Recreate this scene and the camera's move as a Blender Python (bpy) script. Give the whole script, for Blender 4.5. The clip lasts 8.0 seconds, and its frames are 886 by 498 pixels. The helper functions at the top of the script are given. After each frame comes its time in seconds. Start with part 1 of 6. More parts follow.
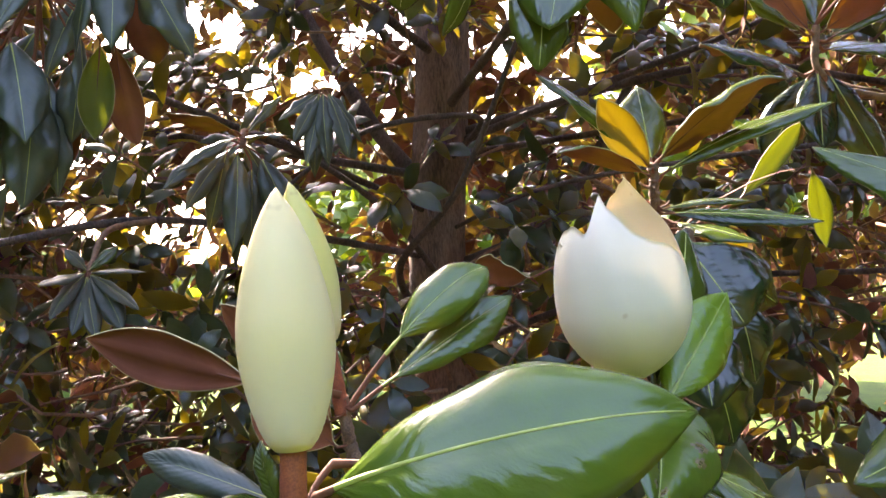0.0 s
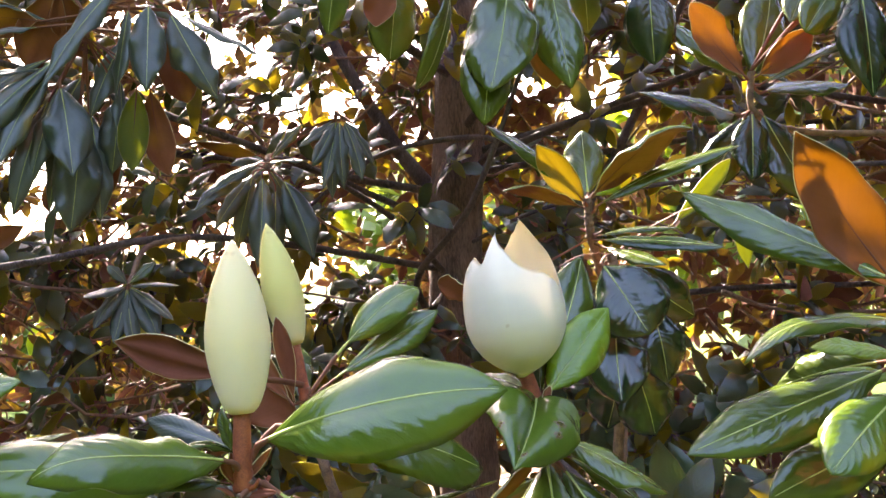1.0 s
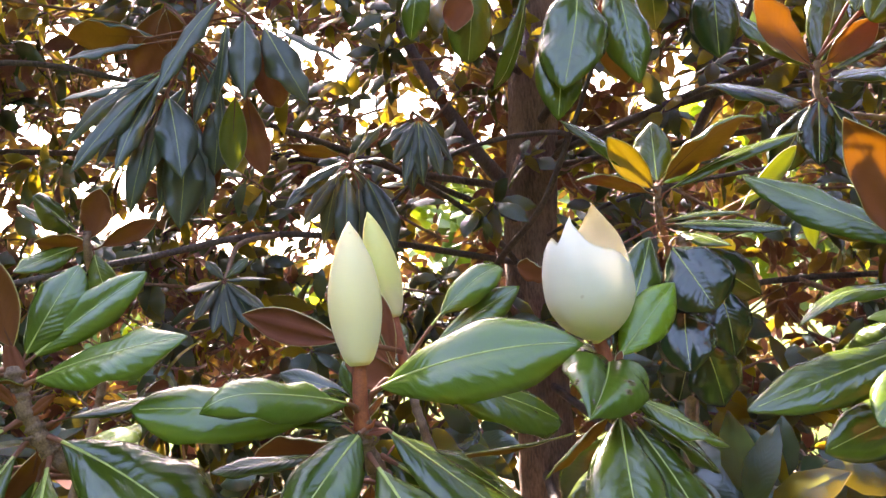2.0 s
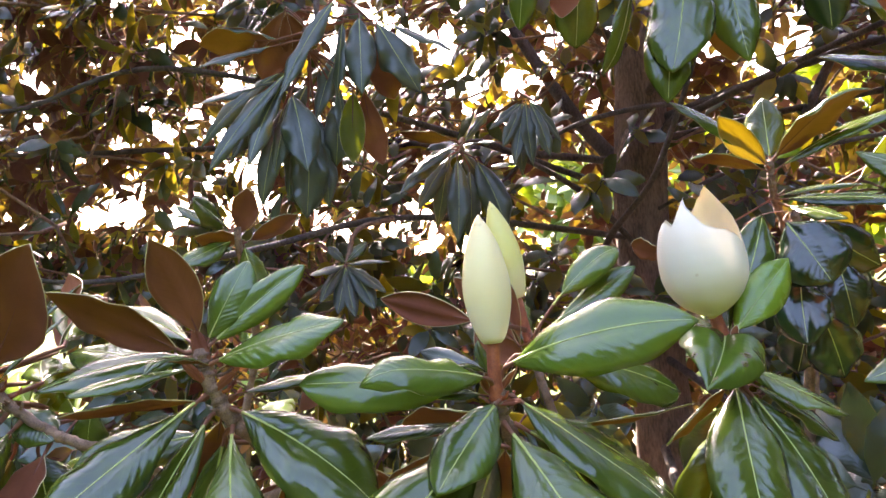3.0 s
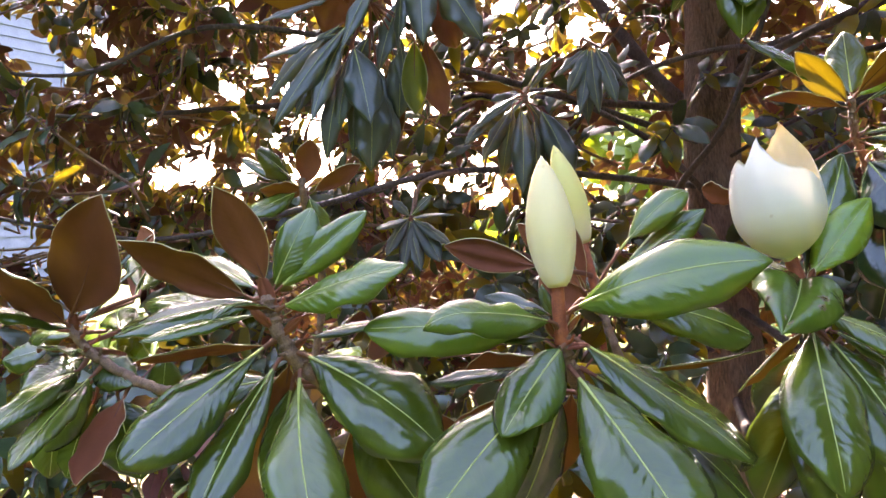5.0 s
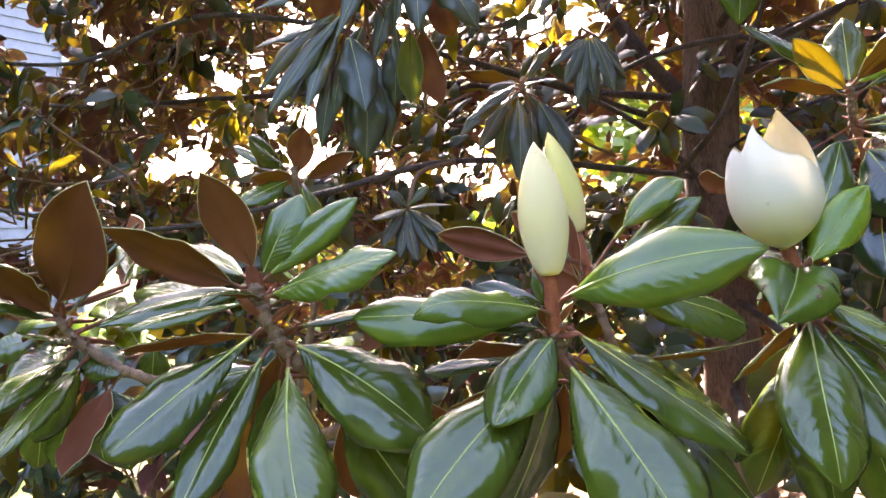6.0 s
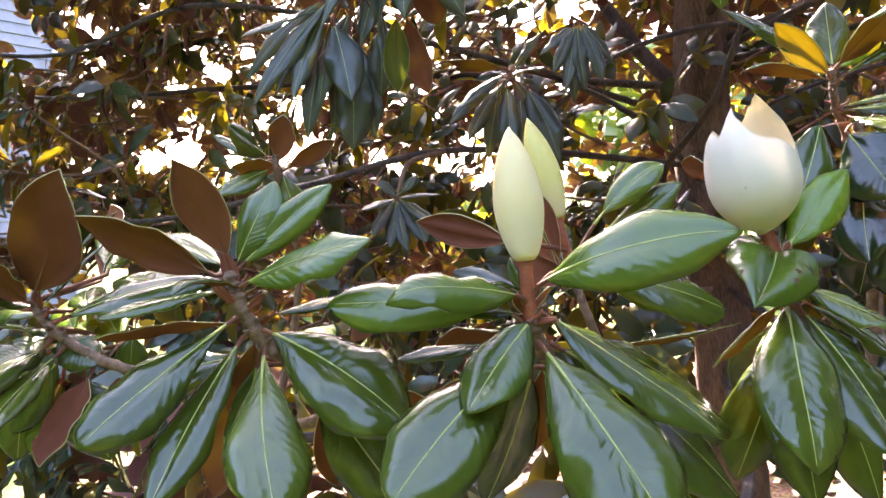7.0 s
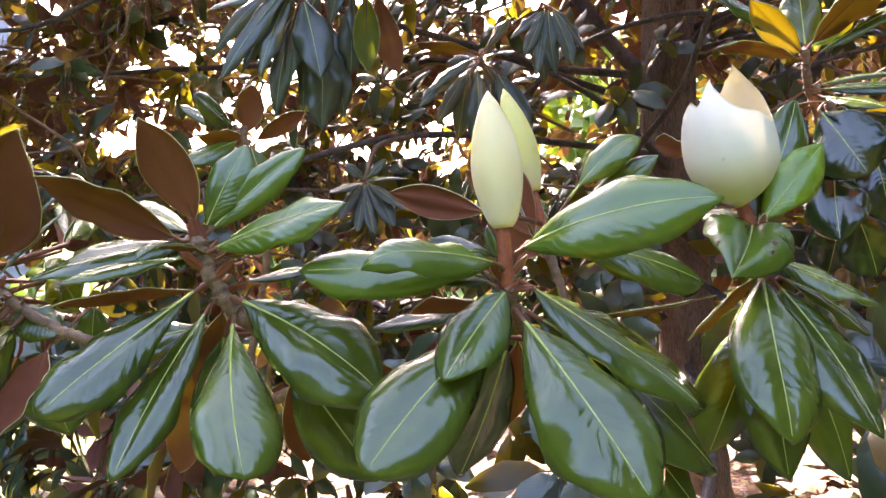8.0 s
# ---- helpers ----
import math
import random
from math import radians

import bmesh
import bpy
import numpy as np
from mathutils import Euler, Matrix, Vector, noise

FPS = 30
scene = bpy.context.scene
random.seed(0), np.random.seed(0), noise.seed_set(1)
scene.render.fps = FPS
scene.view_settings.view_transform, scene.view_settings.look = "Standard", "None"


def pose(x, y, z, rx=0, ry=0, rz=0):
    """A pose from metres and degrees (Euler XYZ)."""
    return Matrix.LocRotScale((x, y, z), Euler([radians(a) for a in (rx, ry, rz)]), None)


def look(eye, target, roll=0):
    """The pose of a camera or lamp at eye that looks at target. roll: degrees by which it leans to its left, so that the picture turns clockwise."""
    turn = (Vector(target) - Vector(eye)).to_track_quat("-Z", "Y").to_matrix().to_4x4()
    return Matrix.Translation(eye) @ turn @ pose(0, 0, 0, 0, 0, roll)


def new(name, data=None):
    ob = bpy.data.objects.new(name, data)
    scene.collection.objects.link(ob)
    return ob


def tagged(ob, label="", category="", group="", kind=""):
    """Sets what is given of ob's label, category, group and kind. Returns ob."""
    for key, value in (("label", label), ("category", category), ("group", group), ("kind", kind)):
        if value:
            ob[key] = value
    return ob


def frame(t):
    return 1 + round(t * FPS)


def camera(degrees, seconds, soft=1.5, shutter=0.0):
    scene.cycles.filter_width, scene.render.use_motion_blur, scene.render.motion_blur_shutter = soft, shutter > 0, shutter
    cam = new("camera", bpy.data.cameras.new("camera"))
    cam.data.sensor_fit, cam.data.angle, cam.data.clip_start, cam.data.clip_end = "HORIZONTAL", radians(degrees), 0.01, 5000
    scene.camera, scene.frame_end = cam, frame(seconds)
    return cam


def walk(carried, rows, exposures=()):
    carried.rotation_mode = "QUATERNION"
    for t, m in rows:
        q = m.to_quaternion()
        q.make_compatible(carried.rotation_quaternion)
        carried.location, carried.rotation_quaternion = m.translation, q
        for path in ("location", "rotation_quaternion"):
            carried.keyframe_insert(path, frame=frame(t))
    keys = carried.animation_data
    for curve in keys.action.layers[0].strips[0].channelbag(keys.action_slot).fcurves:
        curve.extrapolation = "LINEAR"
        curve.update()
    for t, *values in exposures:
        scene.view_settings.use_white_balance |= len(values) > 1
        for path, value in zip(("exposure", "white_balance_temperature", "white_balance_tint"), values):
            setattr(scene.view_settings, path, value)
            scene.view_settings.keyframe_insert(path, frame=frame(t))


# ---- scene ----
cam = camera(57.6, 8.0)
PATH = [
    (0, (0.034, -0.014, 1.506), (-0.126, 1.979, 1.56), -0.7),
    (0.5, (0.083, -0.103, 1.511), (-0.119, 1.885, 1.585), -0.5),
    (1, (0.127, -0.16, 1.513), (-0.128, 1.822, 1.594), -0.7),
    (2.5, (0.133, -0.279, 1.49), (-0.427, 1.639, 1.554), -2.1),
    (3, (0.135, -0.308, 1.504), (-0.557, 1.568, 1.535), -3.1),
    (3.5, (0.134, -0.327, 1.496), (-0.653, 1.512, 1.505), -3.4),
    (4, (0.131, -0.322, 1.493), (-0.702, 1.496, 1.474), -3.6),
    (4.5, (0.133, -0.311, 1.495), (-0.714, 1.5, 1.447), -3.9),
    (6, (0.135, -0.289, 1.491), (-0.711, 1.521, 1.401), -3.9),
    (6.5, (0.14, -0.287, 1.485), (-0.702, 1.524, 1.387), -4.1),
    (7, (0.147, -0.28, 1.486), (-0.689, 1.533, 1.373), -4.3),
    (7.5, (0.136, -0.276, 1.478), (-0.677, 1.546, 1.35), -3.9),
    (8, (0.133, -0.272, 1.468), (-0.624, 1.573, 1.326), -3.6),
]
walk(cam, [(t, look(eye, target, roll)) for t, eye, target, roll in PATH],
     [(0.0, 3.99, 6900, 27), (1.0, 4.08, 6900, 27), (2.5, 4.16, 6780, 31), (8.0, 4.22, 6780, 31)])

# ---- world, sun, exposure ----
SUN_AZ, SUN_EL = -32.0, 38.0      # degrees from +y towards +x, and above the horizon
world = bpy.data.worlds.new("sky")
scene.world = world
world.use_nodes = True
wn, wl = world.node_tree.nodes, world.node_tree.links
sky = wn.new("ShaderNodeTexSky")
sky.sky_type, sky.sun_disc = "NISHITA", False
sky.sun_elevation, sky.sun_rotation = radians(SUN_EL), radians(SUN_AZ)
sky.air_density, sky.dust_density, sky.ozone_density = 1.0, 3.0, 1.0
wl.new(sky.outputs[0], wn["Background"].inputs[0])
wn["Background"].inputs[1].default_value = 0.15
sun = new("sun", bpy.data.lights.new("sun", "SUN"))
sun.data.energy, sun.data.angle, sun.data.color = 3.8, radians(0.55), (1.0, 0.93, 0.80)
to_sun = Vector((math.sin(radians(SUN_AZ)) * math.cos(radians(SUN_EL)), math.cos(radians(SUN_AZ)) * math.cos(radians(SUN_EL)), math.sin(radians(SUN_EL))))
sun.matrix_world = look(to_sun * 50, (0, 0, 0))


# ---- materials ----
def material(name):
    mat = bpy.data.materials.new(name)
    mat.use_nodes = True
    return mat, mat.node_tree.nodes, mat.node_tree.links, mat.node_tree.nodes["Principled BSDF"]


def node(nodes, kind, **values):
    n = nodes.new(kind)
    for key, value in values.items():
        n.inputs[key].default_value = value
    return n


def mixed(nodes, links, a, b, fac):
    """Colour mix of a and b (sockets or colours) by fac (socket or number)."""
    m = nodes.new("ShaderNodeMix")
    m.data_type = "RGBA"
    for socket, value in ((m.inputs[0], fac), (m.inputs[6], a), (m.inputs[7], b)):
        if hasattr(value, "links"):
            links.new(value, socket)
        else:
            socket.default_value = value
    return m.outputs[2]


def ramp(nodes, links, fac, lo, hi):
    r = nodes.new("ShaderNodeMapRange")
    r.interpolation_type = "SMOOTHSTEP"
    links.new(fac, r.inputs[0])
    r.inputs[1].default_value, r.inputs[2].default_value = lo, hi
    return r.outputs[0]


def maths(nodes, links, op, a, b=None, c=None):
    m = nodes.new("ShaderNodeMath")
    m.operation = op
    for i, v in enumerate((a, b, c)):
        if v is None:
            continue
        if hasattr(v, "links"):
            links.new(v, m.inputs[i])
        else:
            m.inputs[i].default_value = v
    return m.outputs[0]


def see_through(nodes, links, bsdf, colour, weight):
    """Lets light through a thin leaf or petal."""
    tr = nodes.new("ShaderNodeBsdfTranslucent")
    if hasattr(colour, "links"):
        links.new(colour, tr.inputs[0])
    else:
        tr.inputs[0].default_value = colour
    mix = nodes.new("ShaderNodeMixShader")
    if hasattr(weight, "links"):
        links.new(weight, mix.inputs[0])
    else:
        mix.inputs[0].default_value = weight
    links.new(bsdf.outputs[0], mix.inputs[1])
    links.new(tr.outputs[0], mix.inputs[2])
    links.new(mix.outputs[0], nodes["Material Output"].inputs[0])


def leaf_top(name, dark, light, through_colour, weight, rough, island=False):
    """Glossy upper side: pinnate veins from the leaf's own coordinates, blotches, quilting."""
    mat, n, l, b = material(name)
    uv = n.new("ShaderNodeUVMap")
    sep = n.new("ShaderNodeSeparateXYZ")
    l.new(uv.outputs[0], sep.inputs[0])
    side = maths(n, l, "ABSOLUTE", maths(n, l, "MULTIPLY_ADD", sep.outputs[0], 2.0, -1.0))
    rand = n.new("ShaderNodeNewGeometry").outputs["Random Per Island"] if island else n.new("ShaderNodeObjectInfo").outputs["Random"]
    co = n.new("ShaderNodeTexCoord")
    big = node(n, "ShaderNodeTexNoise", Scale=38.0, Detail=2.0)
    l.new(co.outputs["Object"], big.inputs[0])
    fine = node(n, "ShaderNodeTexNoise", Scale=420.0, Detail=2.0)
    l.new(co.outputs["Object"], fine.inputs[0])
    # side veins leave the midrib slanting to the tip
    phase = maths(n, l, "MULTIPLY_ADD", sep.outputs[1], 13.0, maths(n, l, "MULTIPLY", side, -3.2))
    phase = maths(n, l, "ADD", phase, maths(n, l, "MULTIPLY", big.outputs[0], 2.4))
    wave = maths(n, l, "PINGPONG", phase, 0.5)
    vein = ramp(n, l, wave, 0.10, 0.0)
    col = mixed(n, l, dark, light, maths(n, l, "MULTIPLY_ADD", rand, 0.6, maths(n, l, "MULTIPLY_ADD", big.outputs[0], 1.2, -0.4)))
    col = mixed(n, l, col, light, maths(n, l, "MULTIPLY", vein, 0.25))
    l.new(col, b.inputs["Base Color"])
    b.inputs["Specular IOR Level"].default_value = 0.56
    b.inputs["Coat Weight"].default_value = 0.06
    b.inputs["Coat Roughness"].default_value = 0.15
    l.new(maths(n, l, "MULTIPLY_ADD", big.outputs[0], 0.16, rough - 0.1), b.inputs["Roughness"])
    cross = maths(n, l, "PINGPONG", maths(n, l, "MULTIPLY_ADD", phase, 3.0, maths(n, l, "MULTIPLY", fine.outputs[0], 0.9)), 0.5)
    patch = node(n, "ShaderNodeTexNoise", Scale=22.0, Detail=1.0)
    l.new(co.outputs["Object"], patch.inputs[0])
    quilt = maths(n, l, "MULTIPLY", maths(n, l, "MULTIPLY_ADD", cross, 0.22, wave), maths(n, l, "MULTIPLY_ADD", ramp(n, l, patch.outputs[0], 0.35, 0.7), 0.45, 0.08))
    height = maths(n, l, "ADD", quilt, maths(n, l, "MULTIPLY_ADD", fine.outputs[0], 0.10, maths(n, l, "MULTIPLY", big.outputs[0], 0.7)))
    bump = node(n, "ShaderNodeBump", Strength=0.5, Distance=0.003)
    l.new(height, bump.inputs["Height"])
    l.new(bump.outputs[0], b.inputs["Normal"])
    if island:      # thin young leaves among old thick ones
        weight = maths(n, l, "MULTIPLY_ADD", ramp(n, l, maths(n, l, "FRACT", maths(n, l, "MULTIPLY", rand, 7.31)), 0.55, 0.80), weight * 2.2, weight * 0.35)
    see_through(n, l, b, through_colour, weight)
    return mat


def leaf_under(name, dark, light, through_colour, weight, island=False):
    """Felted rusty underside."""
    mat, n, l, b = material(name)
    uv = n.new("ShaderNodeUVMap")
    sep = n.new("ShaderNodeSeparateXYZ")
    l.new(uv.outputs[0], sep.inputs[0])
    side = maths(n, l, "ABSOLUTE", maths(n, l, "MULTIPLY_ADD", sep.outputs[0], 2.0, -1.0))
    rand = n.new("ShaderNodeNewGeometry").outputs["Random Per Island"] if island else n.new("ShaderNodeObjectInfo").outputs["Random"]
    co = n.new("ShaderNodeTexCoord")
    big = node(n, "ShaderNodeTexNoise", Scale=35.0, Detail=4.0)
    l.new(co.outputs["Object"], big.inputs[0])
    fine = node(n, "ShaderNodeTexNoise", Scale=900.0, Detail=2.0)
    l.new(co.outputs["Object"], fine.inputs[0])
    wave = maths(n, l, "PINGPONG", maths(n, l, "MULTIPLY_ADD", sep.outputs[1], 13.0, maths(n, l, "MULTIPLY", side, -3.2)), 0.5)
    col = mixed(n, l, dark, light, maths(n, l, "MULTIPLY_ADD", rand, 0.7, maths(n, l, "MULTIPLY_ADD", big.outputs[0], 1.0, -0.35)))
    col = mixed(n, l, col, dark, maths(n, l, "MULTIPLY", ramp(n, l, wave, 0.08, 0.0), 0.4))
    l.new(col, b.inputs["Base Color"])
    b.inputs["Roughness"].default_value = 0.8
    b.inputs["Specular IOR Level"].default_value = 0.12
    bump = node(n, "ShaderNodeBump", Strength=0.3, Distance=0.0008)
    l.new(maths(n, l, "MULTIPLY_ADD", wave, 0.6, maths(n, l, "MULTIPLY", fine.outputs[0], 0.5)), bump.inputs["Height"])
    l.new(bump.outputs[0], b.inputs["Normal"])
    if island:      # thin young leaves among old thick ones
        weight = maths(n, l, "MULTIPLY_ADD", ramp(n, l, maths(n, l, "FRACT", maths(n, l, "MULTIPLY", rand, 7.31)), 0.55, 0.80), weight * 2.2, weight * 0.35)
    see_through(n, l, b, through_colour, weight)
    return mat


def plain(name, a, b_colour, rough, scale, bump_depth=0.0, stretch=(1, 1, 1), coat=0.0):
    """Two-tone mottled surface with relief."""
    mat, n, l, b = material(name)
    co = n.new("ShaderNodeTexCoord")
    mapping = n.new("ShaderNodeMapping")
    mapping.inputs["Scale"].default_value = stretch
    l.new(co.outputs["Object"], mapping.inputs[0])
    big = node(n, "ShaderNodeTexNoise", Scale=scale, Detail=5.0)
    l.new(mapping.outputs[0], big.inputs[0])
    fine = node(n, "ShaderNodeTexNoise", Scale=scale * 9, Detail=3.0)
    l.new(mapping.outputs[0], fine.inputs[0])
    f = maths(n, l, "MULTIPLY_ADD", fine.outputs[0], 0.5, maths(n, l, "MULTIPLY", big.outputs[0], 0.6))
    l.new(mixed(n, l, a, b_colour, ramp(n, l, f, 0.35, 0.75)), b.inputs["Base Color"])
    b.inputs["Roughness"].default_value = rough
    b.inputs["Coat Weight"].default_value = coat
    if bump_depth:
        bump = node(n, "ShaderNodeBump", Strength=0.7, Distance=bump_depth)
        l.new(f, bump.inputs["Height"])
        l.new(bump.outputs[0], b.inputs["Normal"])
    return mat


GREEN_TOP = leaf_top("leaf_green", (0.022, 0.040, 0.004, 1), (0.066, 0.102, 0.009, 1), (0.40, 0.46, 0.03, 1), 0.06, 0.19)
YOUNG_TOP = leaf_top("leaf_young_green", (0.09, 0.18, 0.012, 1), (0.18, 0.30, 0.018, 1), (0.58, 0.62, 0.04, 1), 0.24, 0.30)
MID_TOP = leaf_top("leaf_mid_green", (0.034, 0.066, 0.006, 1), (0.084, 0.146, 0.013, 1), (0.42, 0.56, 0.03, 1), 0.14, 0.22)
# the crown's shade on the darkest leaves is put into this deep green
DEEP_SHADED_TOP = leaf_top("leaf_deep_shaded_green", (0.005, 0.015, 0.004, 1), (0.014, 0.034, 0.008, 1), (0.30, 0.36, 0.03, 1), 0.05, 0.19)
RUST_UNDER = leaf_under("leaf_rust_underside", (0.125, 0.038, 0.020, 1), (0.235, 0.080, 0.038, 1), (0.80, 0.50, 0.10, 1), 0.13)
# glare haze over the hanging bunches is put into this greyer, duller green
DULL_TOP = leaf_top("leaf_hazed_dull_green", (0.022, 0.038, 0.024, 1), (0.058, 0.080, 0.054, 1), (0.40, 0.46, 0.05, 1), 0.10, 0.42)
THIN_TOP = leaf_top("leaf_thin_green", (0.016, 0.040, 0.008, 1), (0.050, 0.096, 0.018, 1), (0.85, 0.60, 0.06, 1), 0.24, 0.24)
GLOW_UNDER = leaf_under("leaf_thin_rust_underside", (0.14, 0.045, 0.022, 1), (0.26, 0.092, 0.045, 1), (0.90, 0.45, 0.05, 1), 0.15)
PALE_UNDER = leaf_under("leaf_pale_underside", (0.17, 0.12, 0.03, 1), (0.26, 0.15, 0.04, 1), (0.9, 0.56, 0.06, 1), 0.24)
LIME_UNDER = leaf_under("leaf_lime_underside", (0.045, 0.055, 0.012, 1), (0.09, 0.10, 0.02, 1), (0.72, 0.78, 0.04, 1), 0.26)
EDGE = plain("leaf_margin", (0.34, 0.28, 0.10, 1), (0.48, 0.42, 0.19, 1), 0.5, 80.0)
BITTEN = plain("leaf_bitten_rim", (0.10, 0.075, 0.02, 1), (0.18, 0.14, 0.04, 1), 0.6, 90.0)
RIB_TOP = plain("midrib_pale", (0.25, 0.31, 0.05, 1), (0.40, 0.45, 0.10, 1), 0.4, 60.0)
RIB_UNDER = plain("midrib_rust", (0.12, 0.042, 0.018, 1), (0.20, 0.075, 0.03, 1), 0.8, 60.0)
FAR_TOP = leaf_top("crown_leaf_green", (0.016, 0.034, 0.018, 1), (0.048, 0.080, 0.036, 1), (0.72, 0.74, 0.07, 1), 0.28, 0.24, True)
FAR_UNDER = leaf_under("crown_leaf_rust", (0.11, 0.042, 0.034, 1), (0.24, 0.105, 0.08, 1), (0.85, 0.60, 0.16, 1), 0.11, True)
STALK = plain("stalk_red_brown", (0.15, 0.030, 0.009, 1), (0.32, 0.085, 0.022, 1), 0.7, 120.0, 0.0006)
TWIG = plain("twig_brown", (0.075, 0.044, 0.028, 1), (0.26, 0.155, 0.085, 1), 0.85, 90.0, 0.0015)
# shade on the limbs is put into this darker copy of the bark
LIMB_BARK_SHADED = plain("limb_bark_shaded_grey", (0.030, 0.024, 0.020, 1), (0.105, 0.080, 0.064, 1), 0.9, 16.0, 0.02, (1, 1, 0.6))
BARK = plain("bark_grey_brown", (0.055, 0.040, 0.030, 1), (0.23, 0.16, 0.112, 1), 0.9, 16.0, 0.03, (1, 1, 0.28))


def petal_material(name, low, high, through_colour, z_low, z_high, thin=0.23):
    mat, n, l, b = material(name)
    co = n.new("ShaderNodeTexCoord")
    sep = n.new("ShaderNodeSeparateXYZ")
    l.new(co.outputs["Object"], sep.inputs[0])
    streak = n.new("ShaderNodeMapping")
    streak.inputs["Scale"].default_value = (260, 260, 14)
    l.new(co.outputs["Object"], streak.inputs[0])
    grain = node(n, "ShaderNodeTexNoise", Scale=1.0, Detail=3.0)
    l.new(streak.outputs[0], grain.inputs[0])
    blotch = node(n, "ShaderNodeTexNoise", Scale=40.0, Detail=3.0)
    l.new(co.outputs["Object"], blotch.inputs[0])
    f = maths(n, l, "ADD", ramp(n, l, sep.outputs[2], z_low, z_high), maths(n, l, "MULTIPLY_ADD", blotch.outputs[0], 0.5, -0.25))
    spot = node(n, "ShaderNodeTexNoise", Scale=95.0, Detail=1.0)
    l.new(co.outputs["Object"], spot.inputs[0])
    skin = mixed(n, l, low, high, f)
    l.new(mixed(n, l, skin, (0.45, 0.30, 0.12, 1), maths(n, l, "MULTIPLY", ramp(n, l, spot.outputs[0], 0.72, 0.82), 0.5)), b.inputs["Base Color"])
    b.inputs["Roughness"].default_value = 0.48
    b.inputs["Specular IOR Level"].default_value = 0.35
    b.inputs["Subsurface Weight"].default_value = 0.25
    b.inputs["Subsurface Radius"].default_value = (0.006, 0.005, 0.003)
    bump = node(n, "ShaderNodeBump", Strength=0.12, Distance=0.0006)
    l.new(grain.outputs[0], bump.inputs["Height"])
    l.new(bump.outputs[0], b.inputs["Normal"])
    see_through(n, l, b, through_colour, thin)
    return mat


BUD_SKIN = petal_material("bud_petal_pale_green", (0.88, 0.77, 0.52, 1), (0.89, 0.755, 0.38, 1), (0.95, 0.80, 0.40, 1), 0.005, 0.045)
BUD_SKIN_GREEN = petal_material("bud_petal_green", (0.79, 0.71, 0.38, 1), (0.77, 0.695, 0.23, 1), (0.86, 0.78, 0.25, 1), 0.005, 0.045)
PETAL = petal_material("petal_creamy_white", (0.67, 0.605, 0.42, 1), (0.695, 0.64, 0.48, 1), (0.93, 0.885, 0.74, 1), 0.0, 0.05, 0.14)


# ---- helpers for building ----
def mesh_of(name, verts, faces, mats, slots=None, uvs=None, smooth=True):
    me = bpy.data.meshes.new(name)
    me.from_pydata([tuple(v) for v in verts], [], [tuple(f) for f in faces])
    for m in mats:
        me.materials.append(m)
    if slots is not None:
        me.polygons.foreach_set("material_index", list(slots))
    if smooth:
        me.polygons.foreach_set("use_smooth", [True] * len(me.polygons))
    if uvs is not None:
        layer = me.uv_layers.new(name="UVMap")
        loops = np.empty(len(me.loops), dtype=np.int32)
        me.loops.foreach_get("vertex_index", loops)
        layer.data.foreach_set("uv", np.asarray(uvs, dtype=np.float32)[loops].ravel())
    me.update()
    return me


def part(name, me, parent, label="", kind=""):
    ob = new(name, me)
    ob.parent = parent
    return tagged(ob, label, kind=kind)


def thing(name, origin, label, category, group="", kind=""):
    ob = new(name)
    ob.location = origin
    ob.empty_display_size = 0.05
    return tagged(ob, label, category, group, kind)


def unit(v):
    v = np.asarray(v, float)
    return v / max(1e-9, np.linalg.norm(v))


def tube_arrays(points, radii, sides=10, wobble=0.0, rng=None):
    """A closed tube along points; returns verts and faces."""
    pts = np.asarray(points, float)
    verts, faces = [], []
    ref = np.array((0.31, 0.17, 0.93))
    for i, p in enumerate(pts):
        d = unit(pts[min(i + 1, len(pts) - 1)] - pts[max(i - 1, 0)])
        a = unit(np.cross(d, ref if abs(d @ ref) < 0.95 else (1, 0, 0)))
        b = np.cross(d, a)
        for k in range(sides):
            ang = 2 * math.pi * k / sides
            r = radii[i] * (1 + (wobble * (rng.random() - 0.5) if rng is not None else 0))
            verts.append(p + r * (math.cos(ang) * a + math.sin(ang) * b))
    for i in range(len(pts) - 1):
        for k in range(sides):
            q = (k + 1) % sides
            faces.append((i * sides + k, i * sides + q, (i + 1) * sides + q, (i + 1) * sides + k))
    faces.append(tuple(range(sides))[::-1])
    faces.append(tuple((len(pts) - 1) * sides + k for k in range(sides)))
    return verts, faces


def smooth_path(points, steps=8):
    """Catmull-Rom through points."""
    p = [np.asarray(q, float) for q in points]
    p = [2 * p[0] - p[1]] + p + [2 * p[-1] - p[-2]]
    out = []
    for i in range(1, len(p) - 2):
        for s in range(steps):
            t = s / steps
            out.append(0.5 * (2 * p[i] + (p[i + 1] - p[i - 1]) * t + (2 * p[i - 1] - 5 * p[i] + 4 * p[i + 1] - p[i + 2]) * t * t
                              + (3 * p[i] - p[i - 1] - 3 * p[i + 1] + p[i + 2]) * t ** 3))
    out.append(p[-2])
    return np.array(out)


def tube(name, points, r0, r1, mat, parent, sides=10, label="", wobble=0.12, steps=8, seed=1, power=1.0):
    pts = smooth_path(points, steps)
    u = np.linspace(0, 1, len(pts))
    rad = r0 + (r1 - r0) * u ** power
    v, f = tube_arrays(pts, rad, sides, wobble, np.random.default_rng(seed))
    org = np.array(parent.location) if parent else np.zeros(3)
    return part(name, mesh_of(name, np.array(v) - org, f, [mat]), parent, label)


